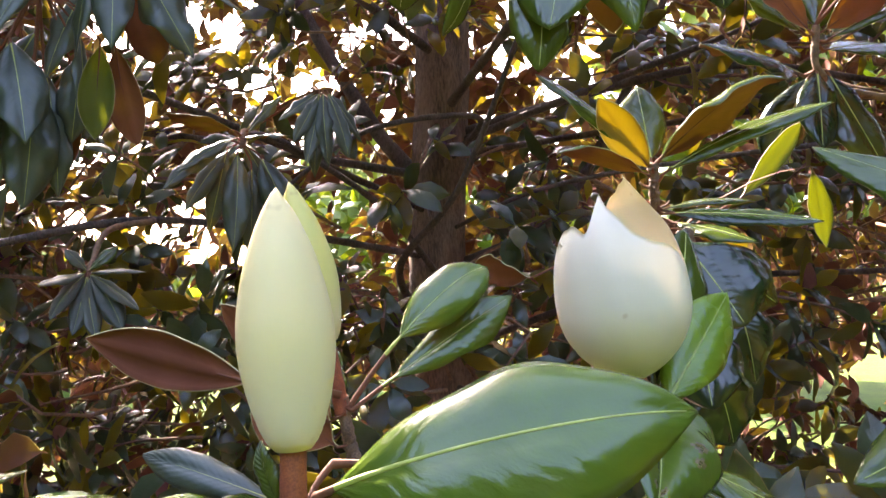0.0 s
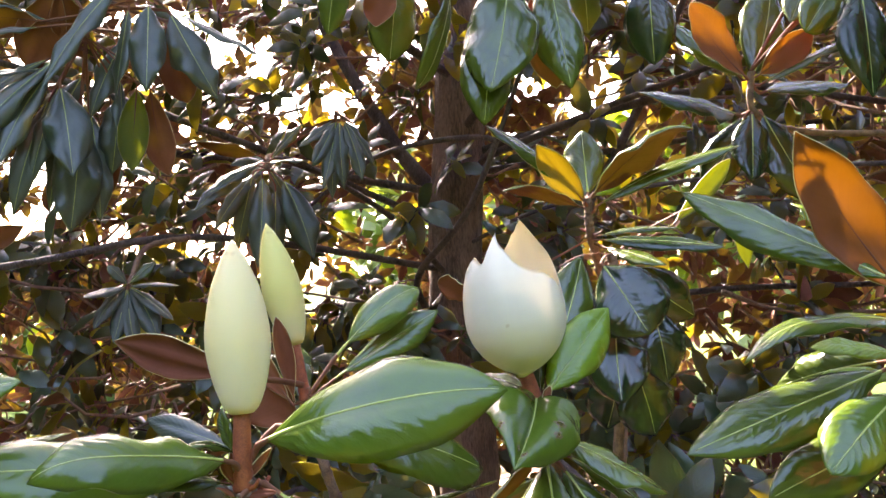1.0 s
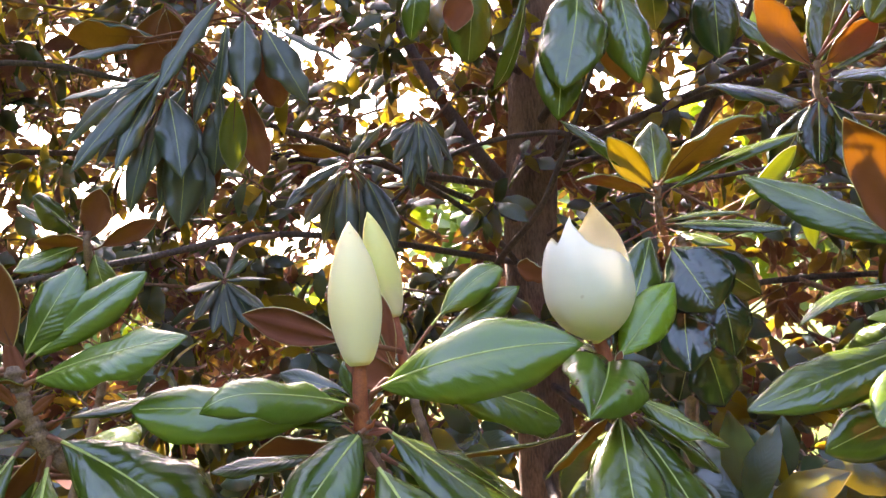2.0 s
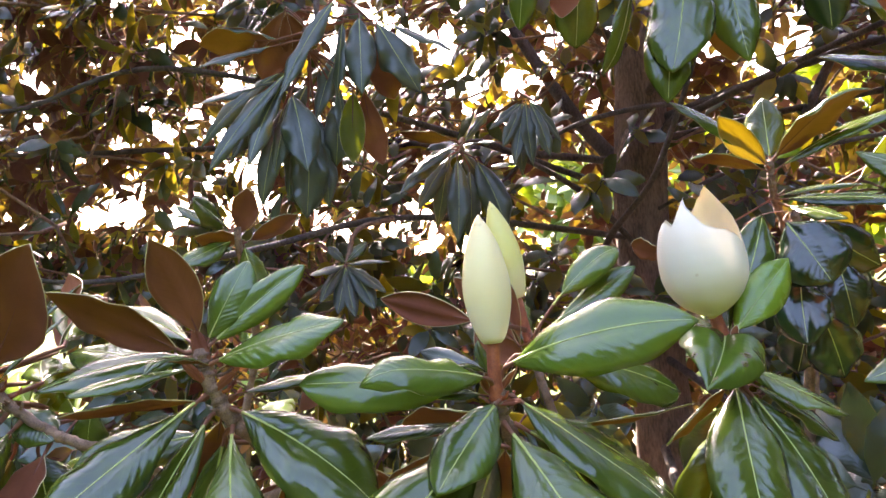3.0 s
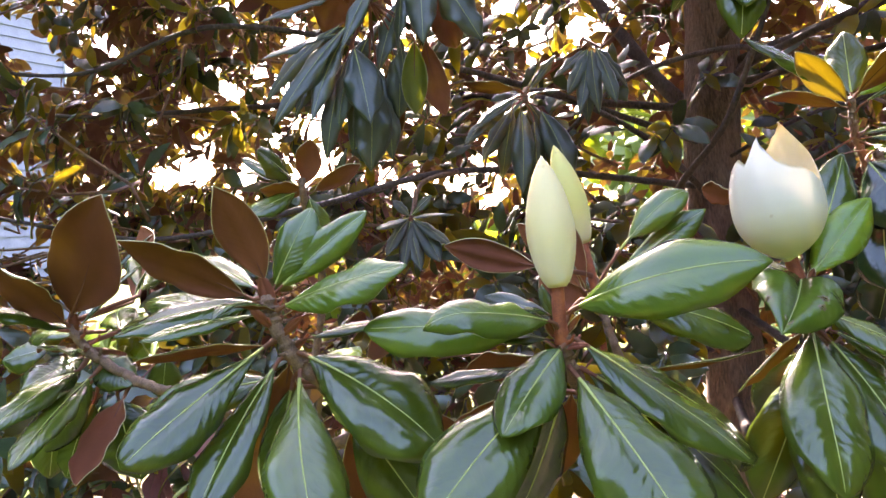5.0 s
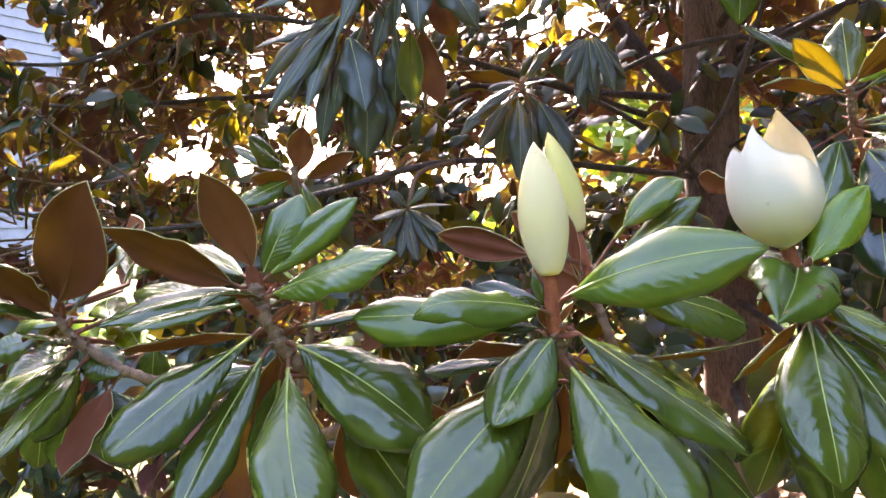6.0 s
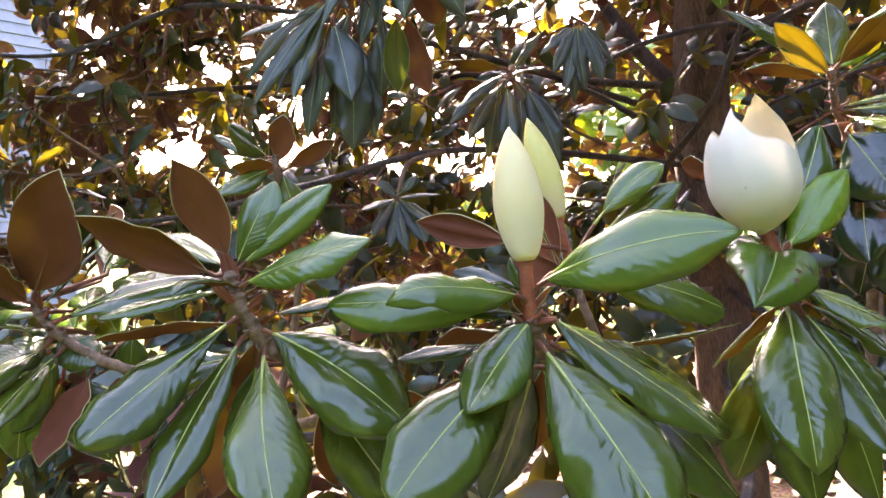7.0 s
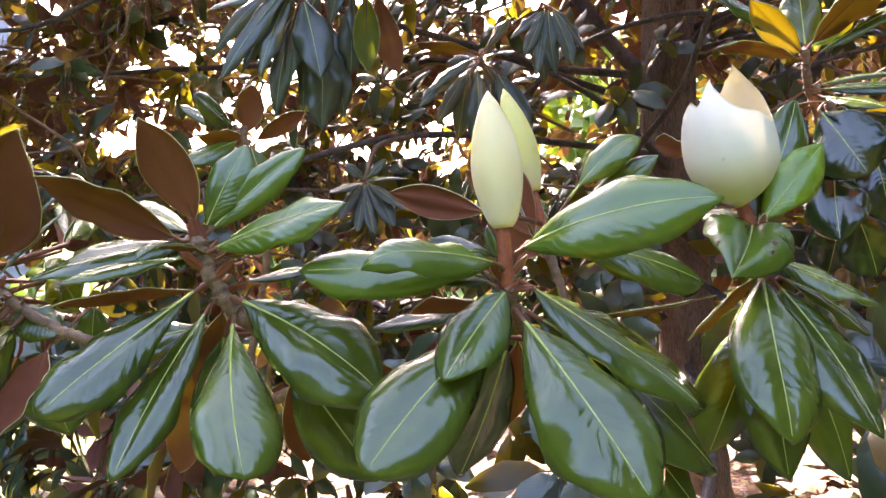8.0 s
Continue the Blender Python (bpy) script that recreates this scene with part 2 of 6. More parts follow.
# ---- leaves ----
GREEN, YOUNG, RUST, BRACT, DULL, ORANGE, DEEP_SHADED, MID, LIME = ((GREEN_TOP, RUST_UNDER), (YOUNG_TOP, PALE_UNDER), (GREEN_TOP, RUST_UNDER), (RUST_UNDER, RUST_UNDER), (DULL_TOP, RUST_UNDER), (THIN_TOP, GLOW_UNDER), (DEEP_SHADED_TOP, RUST_UNDER), (MID_TOP, RUST_UNDER), (YOUNG_TOP, LIME_UNDER))
leaf_rng = np.random.default_rng(7)
axes = {}


def leaf(shoot, base, tip, width, up, bend, hook, fold, kind, taper=0.66, stem=0.06, belly=0.92, wave=1.0, holes=False):
    """One leathery leaf under a shoot. bend: degrees through which it arches, hook: degrees by which its tip curls on,
    fold: how far the halves stand up from the midrib. Upper side, underside and margin are one closed skin; the midrib is a part of it."""
    base, tip = np.asarray(base, float), np.asarray(tip, float)
    rows, cols = (57, 31) if holes else (28, 11)
    length = np.linalg.norm(tip - base)
    axis = (tip - base) / length
    n = unit(np.asarray(up, float) - axis * np.dot(up, axis))
    # midline by turning steps, then brought onto base and tip
    u = np.linspace(0, 1, rows)
    turn = -radians(bend + leaf_rng.uniform(-6, 14)) * u - radians(hook) * np.clip((u - 0.68) / 0.32, 0, 1) ** 1.5
    step = np.diff(u, prepend=0)
    px, py = np.cumsum(np.cos(turn) * step), np.cumsum(np.sin(turn) * step)
    px, py = px - px[0], py - py[0]
    chord, ang = math.hypot(px[-1], py[-1]), math.atan2(py[-1], px[-1])
    qx, qy = (px * math.cos(ang) + py * math.sin(ang)) / chord, (-px * math.sin(ang) + py * math.cos(ang)) / chord
    mid = base + length * (qx[:, None] * axis + qy[:, None] * n)
    side_lean = leaf_rng.uniform(-0.03, 0.03)
    tan = np.gradient(mid, axis=0)
    tan /= np.linalg.norm(tan, axis=1)[:, None]
    across = np.cross(tan, n)
    across /= np.linalg.norm(across, axis=1)[:, None]
    mid = mid + across * (side_lean * length * np.sin(math.pi * u))[:, None]
    nor = np.cross(across, tan)
    s = np.clip((u - stem) / (1 - stem), 0, 1)
    a, c = belly * (1 + leaf_rng.uniform(-0.10, 0.08)), taper + leaf_rng.uniform(-0.06, 0.16)
    peak = (a / (a + c)) ** a * (c / (a + c)) ** c
    half = width / 2 * s ** a * (1 - s) ** c / peak * (1 - 0.35 * s ** 9)
    half = np.maximum(half, 0.0009)
    half[-1] = 0.0004
    v = np.linspace(-1, 1, cols)
    twist = radians(leaf_rng.uniform(-22, 22)) * (u - 0.4)
    f1, f2, ph = leaf_rng.uniform(1.5, 2.6), leaf_rng.uniform(3.0, 4.5), leaf_rng.uniform(0, 6.28, 4)
    grid = np.zeros((rows, cols, 3))
    for j, vv in enumerate(v):
        k = 0 if vv < 0 else 1
        wav = wave * 0.09 * np.sin(2 * math.pi * f1 * u + ph[k]) + wave * 0.06 * np.sin(2 * math.pi * f2 * u + ph[2 + k])
        h = half * (fold * 3.4 * abs(vv) - (0.33 + 2.6 * fold) * vv * vv + wav * vv * vv) + half * twist * 2 * vv
        grid[:, j] = mid + across * (half * vv * (1 - 0.10 * vv * vv))[:, None] + nor * h[:, None]
    du, dv = np.gradient(grid, axis=0), np.gradient(grid, axis=1)
    gn = np.cross(dv, du)
    gn /= np.maximum(np.linalg.norm(gn, axis=2), 1e-12)[:, :, None]
    if np.sum(gn[8, cols // 2] * nor[8]) < 0:
        gn = -gn
    thick = 0.0004
    org = np.array(shoot.location)
    top, low = (grid + gn * thick).reshape(-1, 3), (grid - gn * thick).reshape(-1, 3)
    uv = np.stack(np.meshgrid(v * 0.5 + 0.5, u, indexing="xy"), axis=2).reshape(-1, 2)
    N = rows * cols
    faces, slots = [], []
    gone = set()
    if holes:
        gone = {(26, 7), (26, 8), (27, 7), (31, 6), (32, 6), (46, 12), (47, 12), (47, 13), (46, 18), (38, 27), (39, 28)}
    for i in range(rows - 1):
        for j in range(cols - 1):
            if (i, j) in gone:
                continue
            q = (i * cols + j, i * cols + j + 1, (i + 1) * cols + j + 1, (i + 1) * cols + j)
            faces += [q, tuple(N + x for x in q[::-1])]
            slots += [0, 1]
    rim = [(i, 0) for i in range(rows)] + [(rows - 1, j) for j in range(1, cols)] + [(i, cols - 1) for i in range(rows - 2, -1, -1)] + [(0, j) for j in range(cols - 2, 0, -1)]
    # margin: a slightly thickened pale rim
    for x, y in zip(rim, rim[1:] + rim[:1]):
        p, q = x[0] * cols + x[1], y[0] * cols + y[1]
        faces.append((p, q, N + q, N + p))
        slots.append(2)
    for i, j in gone:
        ring = [(i, j), (i, j + 1), (i + 1, j + 1), (i + 1, j)]
        for x, y in zip(ring, ring[1:] + ring[:1]):
            p, q = x[0] * cols + x[1], y[0] * cols + y[1]
            faces.append((q, p, N + p, N + q))
            slots.append(2)
    for k, q in enumerate(faces):
        i, j = divmod(q[0] % N, cols)
        if slots[k] == 0 and any(abs(i - g) + abs(j - h) < 2 for g, h in gone):
            slots[k] = 3
    me = mesh_of("leaf", np.concatenate([top, low]) - org, faces, [kind[0], kind[1], EDGE, BITTEN], slots, np.concatenate([uv, uv]))
    ob = part("leaf", me, shoot)
    # midrib and leaf stalk
    stop = rows - 1
    verts, mf, ms = [], [], []
    slim = min(1.0, max(0.3, length / 0.11))
    axis_pts = axes.get(shoot.name)
    lead = 0
    if axis_pts is not None:
        near_pt = axis_pts[np.argmin(np.linalg.norm(axis_pts - base, axis=1))]
        gap = np.linalg.norm(near_pt - base)
        if 0.002 < gap < 0.35:
            lead = 5
            for k in range(lead):
                s2 = k / lead
                q = near_pt + (base - near_pt) * s2 + (tan[0] * gap * 0.25 - np.array((0, 0, gap * 0.1))) * (s2 * s2 - s2)
                for m in range(6):
                    ang2 = 2 * math.pi * (m + 0.5) / 6
                    verts.append(q + 0.0025 * slim * (math.cos(ang2) * across[0] + math.sin(ang2) * nor[0]))
    for i in range(stop):
        r = slim * np.interp(u[i], (0, stem, 0.3, 1), (0.0023, 0.0017, 0.0009, 0.0004)) * min(1.0, width / 0.06 + 0.1)
        for k in range(6):
            ang2 = 2 * math.pi * (k + 0.5) / 6
            verts.append(grid[i, cols // 2] + nor[i] * 0.0003 + r * (math.cos(ang2) * across[i] + 1.0 * math.sin(ang2) * nor[i]))
    for i in range(lead + stop - 1):
        for k in range(6):
            q = (k + 1) % 6
            mf.append((i * 6 + k, i * 6 + q, (i + 1) * 6 + q, (i + 1) * 6 + k))
            ms.append(0 if k in (0, 1) and i >= lead and u[i - lead] > stem * 0.7 else 1)
    mf += [tuple(range(5, -1, -1)), tuple((lead + stop - 1) * 6 + k for k in range(6))]
    ms += [1, 1]
    part("midrib", mesh_of("midrib", np.array(verts) - org, mf, [RIB_TOP, RIB_UNDER], ms), ob)
    return ob


def stem(shoot, points, r0, r1, seed=1, name="stem"):
    """A shoot axis with swollen nodes and ring scars where old leaves and bud scales sat."""
    axes[shoot.name] = smooth_path(points, 7)[:22]
    rng = np.random.default_rng(seed)
    pts = smooth_path(points, 26)
    run = np.concatenate([[0], np.cumsum(np.linalg.norm(np.diff(pts, axis=0), axis=1))])
    rad = r0 + (r1 - r0) * run / run[-1]
    at = 0.004
    while at < min(0.16, run[-1]):
        rad = rad + r0 * rng.uniform(0.10, 0.34) * np.exp(-((run - at) / 0.0016) ** 2)
        at += rng.uniform(0.0045, 0.012)
    pts = pts + np.outer(np.sin(run * 260 + seed), rng.normal(0, 0.0006, 3))
    v, f = tube_arrays(pts, rad, 12, 0.16, rng)
    return part(name, mesh_of(name, np.array(v) - np.array(shoot.location), f, [TWIG]), shoot)


# ---- ground and distance ----
def ground_sheet():
    nx = 60
    verts, faces = [], []
    xs = np.sign(np.linspace(-1, 1, nx)) * np.abs(np.linspace(-1, 1, nx)) ** 3 * 600
    rng = np.random.default_rng(3)
    for y in xs:
        for x in xs:
            d = math.hypot(x, y)
            verts.append((x, y + 3, 0.05 * noise.noise((x * 0.4, y * 0.4, 0)) if d < 30 else 0.0))
    for j in range(nx - 1):
        for i in range(nx - 1):
            a = j * nx + i
            faces.append((a, a + 1, a + nx + 1, a + nx))
    mat, n, l, b = material("ground_litter_and_lawn")
    co = n.new("ShaderNodeTexCoord")
    off = n.new("ShaderNodeVectorMath")
    off.operation = "SUBTRACT"
    off.inputs[1].default_value = (-0.2, 3.0, 0.0)
    l.new(co.outputs["Object"], off.inputs[0])
    dist = n.new("ShaderNodeVectorMath")
    dist.operation = "LENGTH"
    l.new(off.outputs[0], dist.inputs[0])
    edge = node(n, "ShaderNodeTexNoise", Scale=1.3, Detail=4.0)
    l.new(co.outputs["Object"], edge.inputs[0])
    d = maths(n, l, "MULTIPLY_ADD", edge.outputs[0], 2.2, dist.outputs["Value"])
    big = node(n, "ShaderNodeTexNoise", Scale=2.5, Detail=6.0)
    l.new(co.outputs["Object"], big.inputs[0])
    fine = node(n, "ShaderNodeTexNoise", Scale=45.0, Detail=5.0)
    l.new(co.outputs["Object"], fine.inputs[0])
    chips = node(n, "ShaderNodeTexVoronoi", Scale=22.0)
    l.new(co.outputs["Object"], chips.inputs[0])
    litter = mixed(n, l, mixed(n, l, (0.09, 0.06, 0.04, 1), (0.36, 0.27, 0.18, 1), ramp(n, l, fine.outputs[0], 0.3, 0.7)), chips.outputs["Color"], 0.06)
    grass = mixed(n, l, (0.03, 0.06, 0.008, 1), (0.09, 0.14, 0.018, 1), ramp(n, l, maths(n, l, "MULTIPLY_ADD", fine.outputs[0], 0.6, maths(n, l, "MULTIPLY", big.outputs[0], 0.5)), 0.35, 0.75))
    l.new(mixed(n, l, litter, grass, ramp(n, l, d, 4.2, 5.2)), b.inputs["Base Color"])
    b.inputs["Roughness"].default_value = 0.95
    b.inputs["Specular IOR Level"].default_value = 0.1
    bump = node(n, "ShaderNodeBump", Strength=0.9, Distance=0.02)
    l.new(fine.outputs[0], bump.inputs["Height"])
    l.new(bump.outputs[0], b.inputs["Normal"])
    ob = new("ground", mesh_of("ground", verts, faces, [mat]))
    return tagged(ob, "brown leaf litter under the tree giving way to sunlit lawn", "ground", kind="structure")


ground = ground_sheet()


# ---- the crown: rosettes of leaves on twigs ----
def leaf_template(rows):
    """Low two-skinned leaf along +x, top +z, unit length; returns verts, faces, slots, uvs."""
    pts, uv = [], []
    for u, w, z in rows:
        for v in (-1, 0, 1):
            pts.append((u, v * w, z + 0.12 * w * (1 - abs(v)) * -1.0 + (0.02 if v == 0 else 0) - 0.03 * abs(v)))
            uv.append((v * 0.5 + 0.5, u))
    top = np.array(pts)
    n = len(top)
    low = top - (0, 0, 0.006)
    faces, slots = [], []
    for i in range(len(rows) - 1):
        for j in range(2):
            q = (i * 3 + j, (i + 1) * 3 + j, (i + 1) * 3 + j + 1, i * 3 + j + 1)
            faces += [q, tuple(n + k for k in (q[0], q[3], q[2], q[1]))]
            slots += [0, 1]
    return np.concatenate([top, low]), np.array(faces), np.array(slots), np.array(uv + uv)


FINE_ROWS = [(0.0, 0.008, 0.0), (0.10, 0.012, 0.02), (0.30, 0.145, 0.06), (0.58, 0.20, 0.07), (0.84, 0.125, 0.03), (1.0, 0.006, -0.02)]
ROUGH_ROWS = [(0.02, 0.01, 0.0), (0.34, 0.165, 0.06), (0.70, 0.175, 0.05), (1.0, 0.008, -0.03)]


def scatter_leaves(name, parent, placed, rows, mats, kind="stuff", label=""):
    """Many leaves in one mesh. placed: arrays of base, direction, up, length, width factor."""
    base, way, up, length, wide = placed
    tv, tf, ts, tuv = leaf_template(rows)
    count, nv = len(base), len(tv)
    x = way / np.linalg.norm(way, axis=1)[:, None]
    z = up - x * np.sum(up * x, axis=1)[:, None]
    z /= np.maximum(np.linalg.norm(z, axis=1), 1e-6)[:, None]
    y = np.cross(z, x)
    arch = np.random.default_rng(11).uniform(-0.5, 2.2, count)
    loc = tv[None, :, :] * np.stack([length, length * wide, length], axis=1)[:, None, :]
    loc[:, :, 2] -= (arch * length)[:, None] * 0.16 * (tv[None, :, 0] ** 2)
    world_v = base[:, None, :] + loc[:, :, 0:1] * x[:, None, :] + loc[:, :, 1:2] * y[:, None, :] + loc[:, :, 2:3] * z[:, None, :]
    verts = world_v.reshape(-1, 3)
    faces = (tf[None, :, :] + (np.arange(count) * nv)[:, None, None]).reshape(-1, 4)
    me = bpy.data.meshes.new(name)
    me.vertices.add(len(verts))
    me.vertices.foreach_set("co", verts.astype(np.float32).ravel())
    me.loops.add(faces.size)
    me.loops.foreach_set("vertex_index", faces.astype(np.int32).ravel())
    me.polygons.add(len(faces))
    me.polygons.foreach_set("loop_start", np.arange(0, faces.size, 4, dtype=np.int32))
    me.polygons.foreach_set("loop_total", np.full(len(faces), 4, dtype=np.int32))
    me.polygons.foreach_set("material_index", np.tile(ts, count).astype(np.int32))
    me.polygons.foreach_set("use_smooth", np.ones(len(faces), dtype=bool))
    layer = me.uv_layers.new(name="UVMap")
    layer.data.foreach_set("uv", np.tile(tuv, (count, 1))[faces.ravel()].astype(np.float32).ravel())
    for m in mats:
        me.materials.append(m)
    me.update()
    me.validate()
    return part(name, me, parent, label, kind)


def rosettes(rng, centres, lean, per, size):
    """Leaves round twig ends. Returns the arrays for scatter_leaves and the twigs' directions."""
    base, way, up, length, wide, dirs = [], [], [], [], [], []
    for c in centres:
        d = unit(np.array(lean(c)) + rng.normal(0, 0.45, 3))
        dirs.append(d)
        a = unit(np.cross(d, (0.3, 0.2, 0.93)))
        b = np.cross(d, a)
        hang = rng.uniform(0.0, 0.9)
        k = rng.integers(per[0], per[1])
        phase = rng.uniform(0, 6.28)
        for i in range(k):
            ang = phase + i * 2.4
            open_ = radians(rng.uniform(30, 100))
            r = math.cos(ang) * a + math.sin(ang) * b
            w = math.cos(open_) * d + math.sin(open_) * r + np.array((0, 0, -hang * rng.uniform(0.3, 1.2)))
            base.append(c - d * 0.012 * i * rng.uniform(0.3, 1))
            way.append(unit(w))
            up.append(d * 0.9 + np.array((0, 0, 0.35)) - r * 0.1 + rng.normal(0, 0.12, 3))
            length.append(rng.uniform(*size))
            wide.append(rng.uniform(0.85, 1.2))
    base, way, length = np.array(base), np.array(way), np.array(length)
    # no leaf reaches into the openings and shafts
    keep = np.ones(len(base), dtype=bool)
    ragged = 0.75 + 0.3 * np.sin(23 * base[:, 0] + 2) + 0.3 * np.sin(31 * base[:, 2] + 17 * base[:, 1])
    for u in (0.3, 0.65, 1.0):
        p = base + way * (u * length)[:, None]
        for c, r in OPENINGS:
            w = np.array(c) - EYE_SIDE
            reach = np.linalg.norm(w)
            q = p - EYE_SIDE
            along = q @ (w / reach)
            keep &= (along < 0.5) | (np.linalg.norm(q - np.outer(along, w / reach), axis=1) > (r * ragged + 0.01) * along / reach)
        for c, r in SHAFTS:
            q = p - np.array(c)
            along = q @ np.array(to_sun)
            keep &= (along < 0) | (np.linalg.norm(q - np.outer(along, np.array(to_sun)), axis=1) > r + 0.012)
    return (base[keep], way[keep], np.array(up)[keep], length[keep], np.array(wide)[keep]), dirs


TRUNK = np.array((-0.20, 3.0, 0.0))
tree = thing("magnolia_tree", TRUNK, "large evergreen magnolia with brown trunk, spreading limbs and dense glossy crown", "tree")


def trunk():
    pts = [(-0.17, 2.99, -0.15), (-0.18, 2.98, 0.3), (-0.19, 2.98, 0.9), (-0.23, 2.99, 1.6), (-0.20, 3.0, 2.4), (-0.25, 3.05, 3.6), (-0.15, 3.1, 5.2), (-0.2, 3.1, 7.0)]
    p = smooth_path(pts, 8)
    rad = np.interp(p[:, 2], (-0.15, 0.1, 0.5, 2.5, 5, 7), (0.21, 0.15, 0.115, 0.10, 0.06, 0.015))
    v, f = tube_arrays(p, rad, 22, 0.10, np.random.default_rng(5))
    return part("trunk", mesh_of("trunk", np.array(v) - TRUNK, f, [BARK]), tree)


trunk()
limb_rng = np.random.default_rng(21)
limb_lines = []


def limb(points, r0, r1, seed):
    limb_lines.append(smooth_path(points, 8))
    return tube("limb", points, r0 * 0.72, r1 * 0.8, LIMB_BARK_SHADED, tree, 10, wobble=0.16, seed=seed)


# limbs that show between the leaves
limb([(-0.2, 3.0, 1.55), (-0.9, 2.25, 1.66), (-1.25, 1.78, 1.57), (-1.7, 1.55, 1.50), (-2.3, 1.4, 1.62)], 0.019, 0.007, 1)
limb([(-0.2, 3.0, 1.85), (-1.2, 2.7, 2.0), (-1.85, 2.2, 1.98), (-2.5, 1.9, 2.0), (-3.2, 1.7, 2.2)], 0.022, 0.007, 2)
limb([(-0.2, 3.0, 1.7), (-0.8, 2.2, 1.95), (-1.5, 1.75, 2.15), (-2.0, 1.6, 2.05), (-2.4, 1.4, 2.1)], 0.018, 0.006, 3)
limb([(-0.2, 3.0, 1.65), (0.15, 2.4, 1.75), (0.6, 1.7, 1.75), (0.95, 1.3, 1.72), (1.3, 1.0, 1.8)], 0.011, 0.004, 4)
limb([(-0.2, 3.0, 1.2), (0.5, 2.7, 1.45), (1.3, 2.5, 1.5), (2.2, 2.4, 1.6)], 0.020, 0.007, 5)
limb([(-0.2, 3.0, 0.75), (-0.05, 2.1, 0.72), (0.0, 1.3, 0.85), (0.02, 0.9, 1.0), (-0.02, 0.62, 1.16)], 0.026, 0.009, 6)
limb([(-0.2, 3.0, 0.95), (-0.6, 2.2, 0.9), (-0.75, 1.4, 0.98), (-0.62, 0.8, 1.12), (-0.5, 0.5, 1.22)], 0.026, 0.007, 7)
limb([(-0.2, 3.0, 1.1), (0.20, 2.2, 0.95), (0.32, 1.5, 0.94), (0.27, 1.1, 1.02), (0.20, 0.86, 1.12)], 0.022, 0.009, 8)
limb([(-0.2, 3.0, 2.3), (-0.6, 2.2, 2.45), (-0.7, 1.6, 2.35), (-0.68, 1.25, 2.15), (-0.665, 1.17, 1.99)], 0.025, 0.006, 9)
limb([(-0.2, 3.0, 2.1), (0.1, 2.2, 2.25), (0.25, 1.4, 2.25), (0.16, 0.95, 2.1), (0.09, 0.8, 1.93)], 0.024, 0.006, 10)
limb([(-0.2, 3.0, 1.45), (-0.35, 2.5, 1.7), (-0.55, 2.1, 1.85), (-0.6, 1.9, 1.85)], 0.019, 0.006, 11)
limb([(-0.2, 3.0, 0.5), (0.2, 2.85, 0.62), (0.9, 2.5, 0.68), (1.6, 2.2, 0.9)], 0.024, 0.009, 12)
limb([(-0.2, 3.0, 1.25), (-0.32, 2.6, 1.5), (-0.1, 2.3, 1.75), (0.1, 2.1, 2.2)], 0.022, 0.008, 13)
limb([(-0.2, 3.0, 1.9), (-0.05, 2.6, 2.0), (-0.35, 2.2, 1.9), (-0.6, 2.1, 1.7)], 0.018, 0.006, 14)
limb([(-0.2, 3.0, 1.5), (0.2, 2.9, 1.7), (0.5, 3.1, 2.2), (0.8, 3.2, 2.9)], 0.036, 0.016, 15)
limb([(-0.2, 3.0, 1.75), (-0.5, 3.1, 2.1), (-0.9, 3.2, 2.8), (-1.1, 3.3, 3.4)], 0.05, 0.02, 16)
# limbs round the rest of the crown
for i in range(22):
    ang, z0 = limb_rng.uniform(0, 2 * math.pi), limb_rng.uniform(1.9, 5.5)
    reach = limb_rng.uniform(1.6, 3.2) * (1.15 - z0 / 9)
    away = np.array((math.cos(ang), math.sin(ang), 0))
    if away[1] < -0.55 and z0 < 2.6:
        z0 += 1.5
    p0 = np.array((-0.2, 3.0, z0))
    limb([p0, p0 + away * reach * 0.4 + (0, 0, 0.15), p0 + away * reach * 0.75 + limb_rng.normal(0, 0.12, 3) + (0, 0, 0.2), p0 + away * reach + (0, 0, limb_rng.uniform(0.1, 0.6))],
         limb_rng.uniform(0.016, 0.026), 0.006, 40 + i)

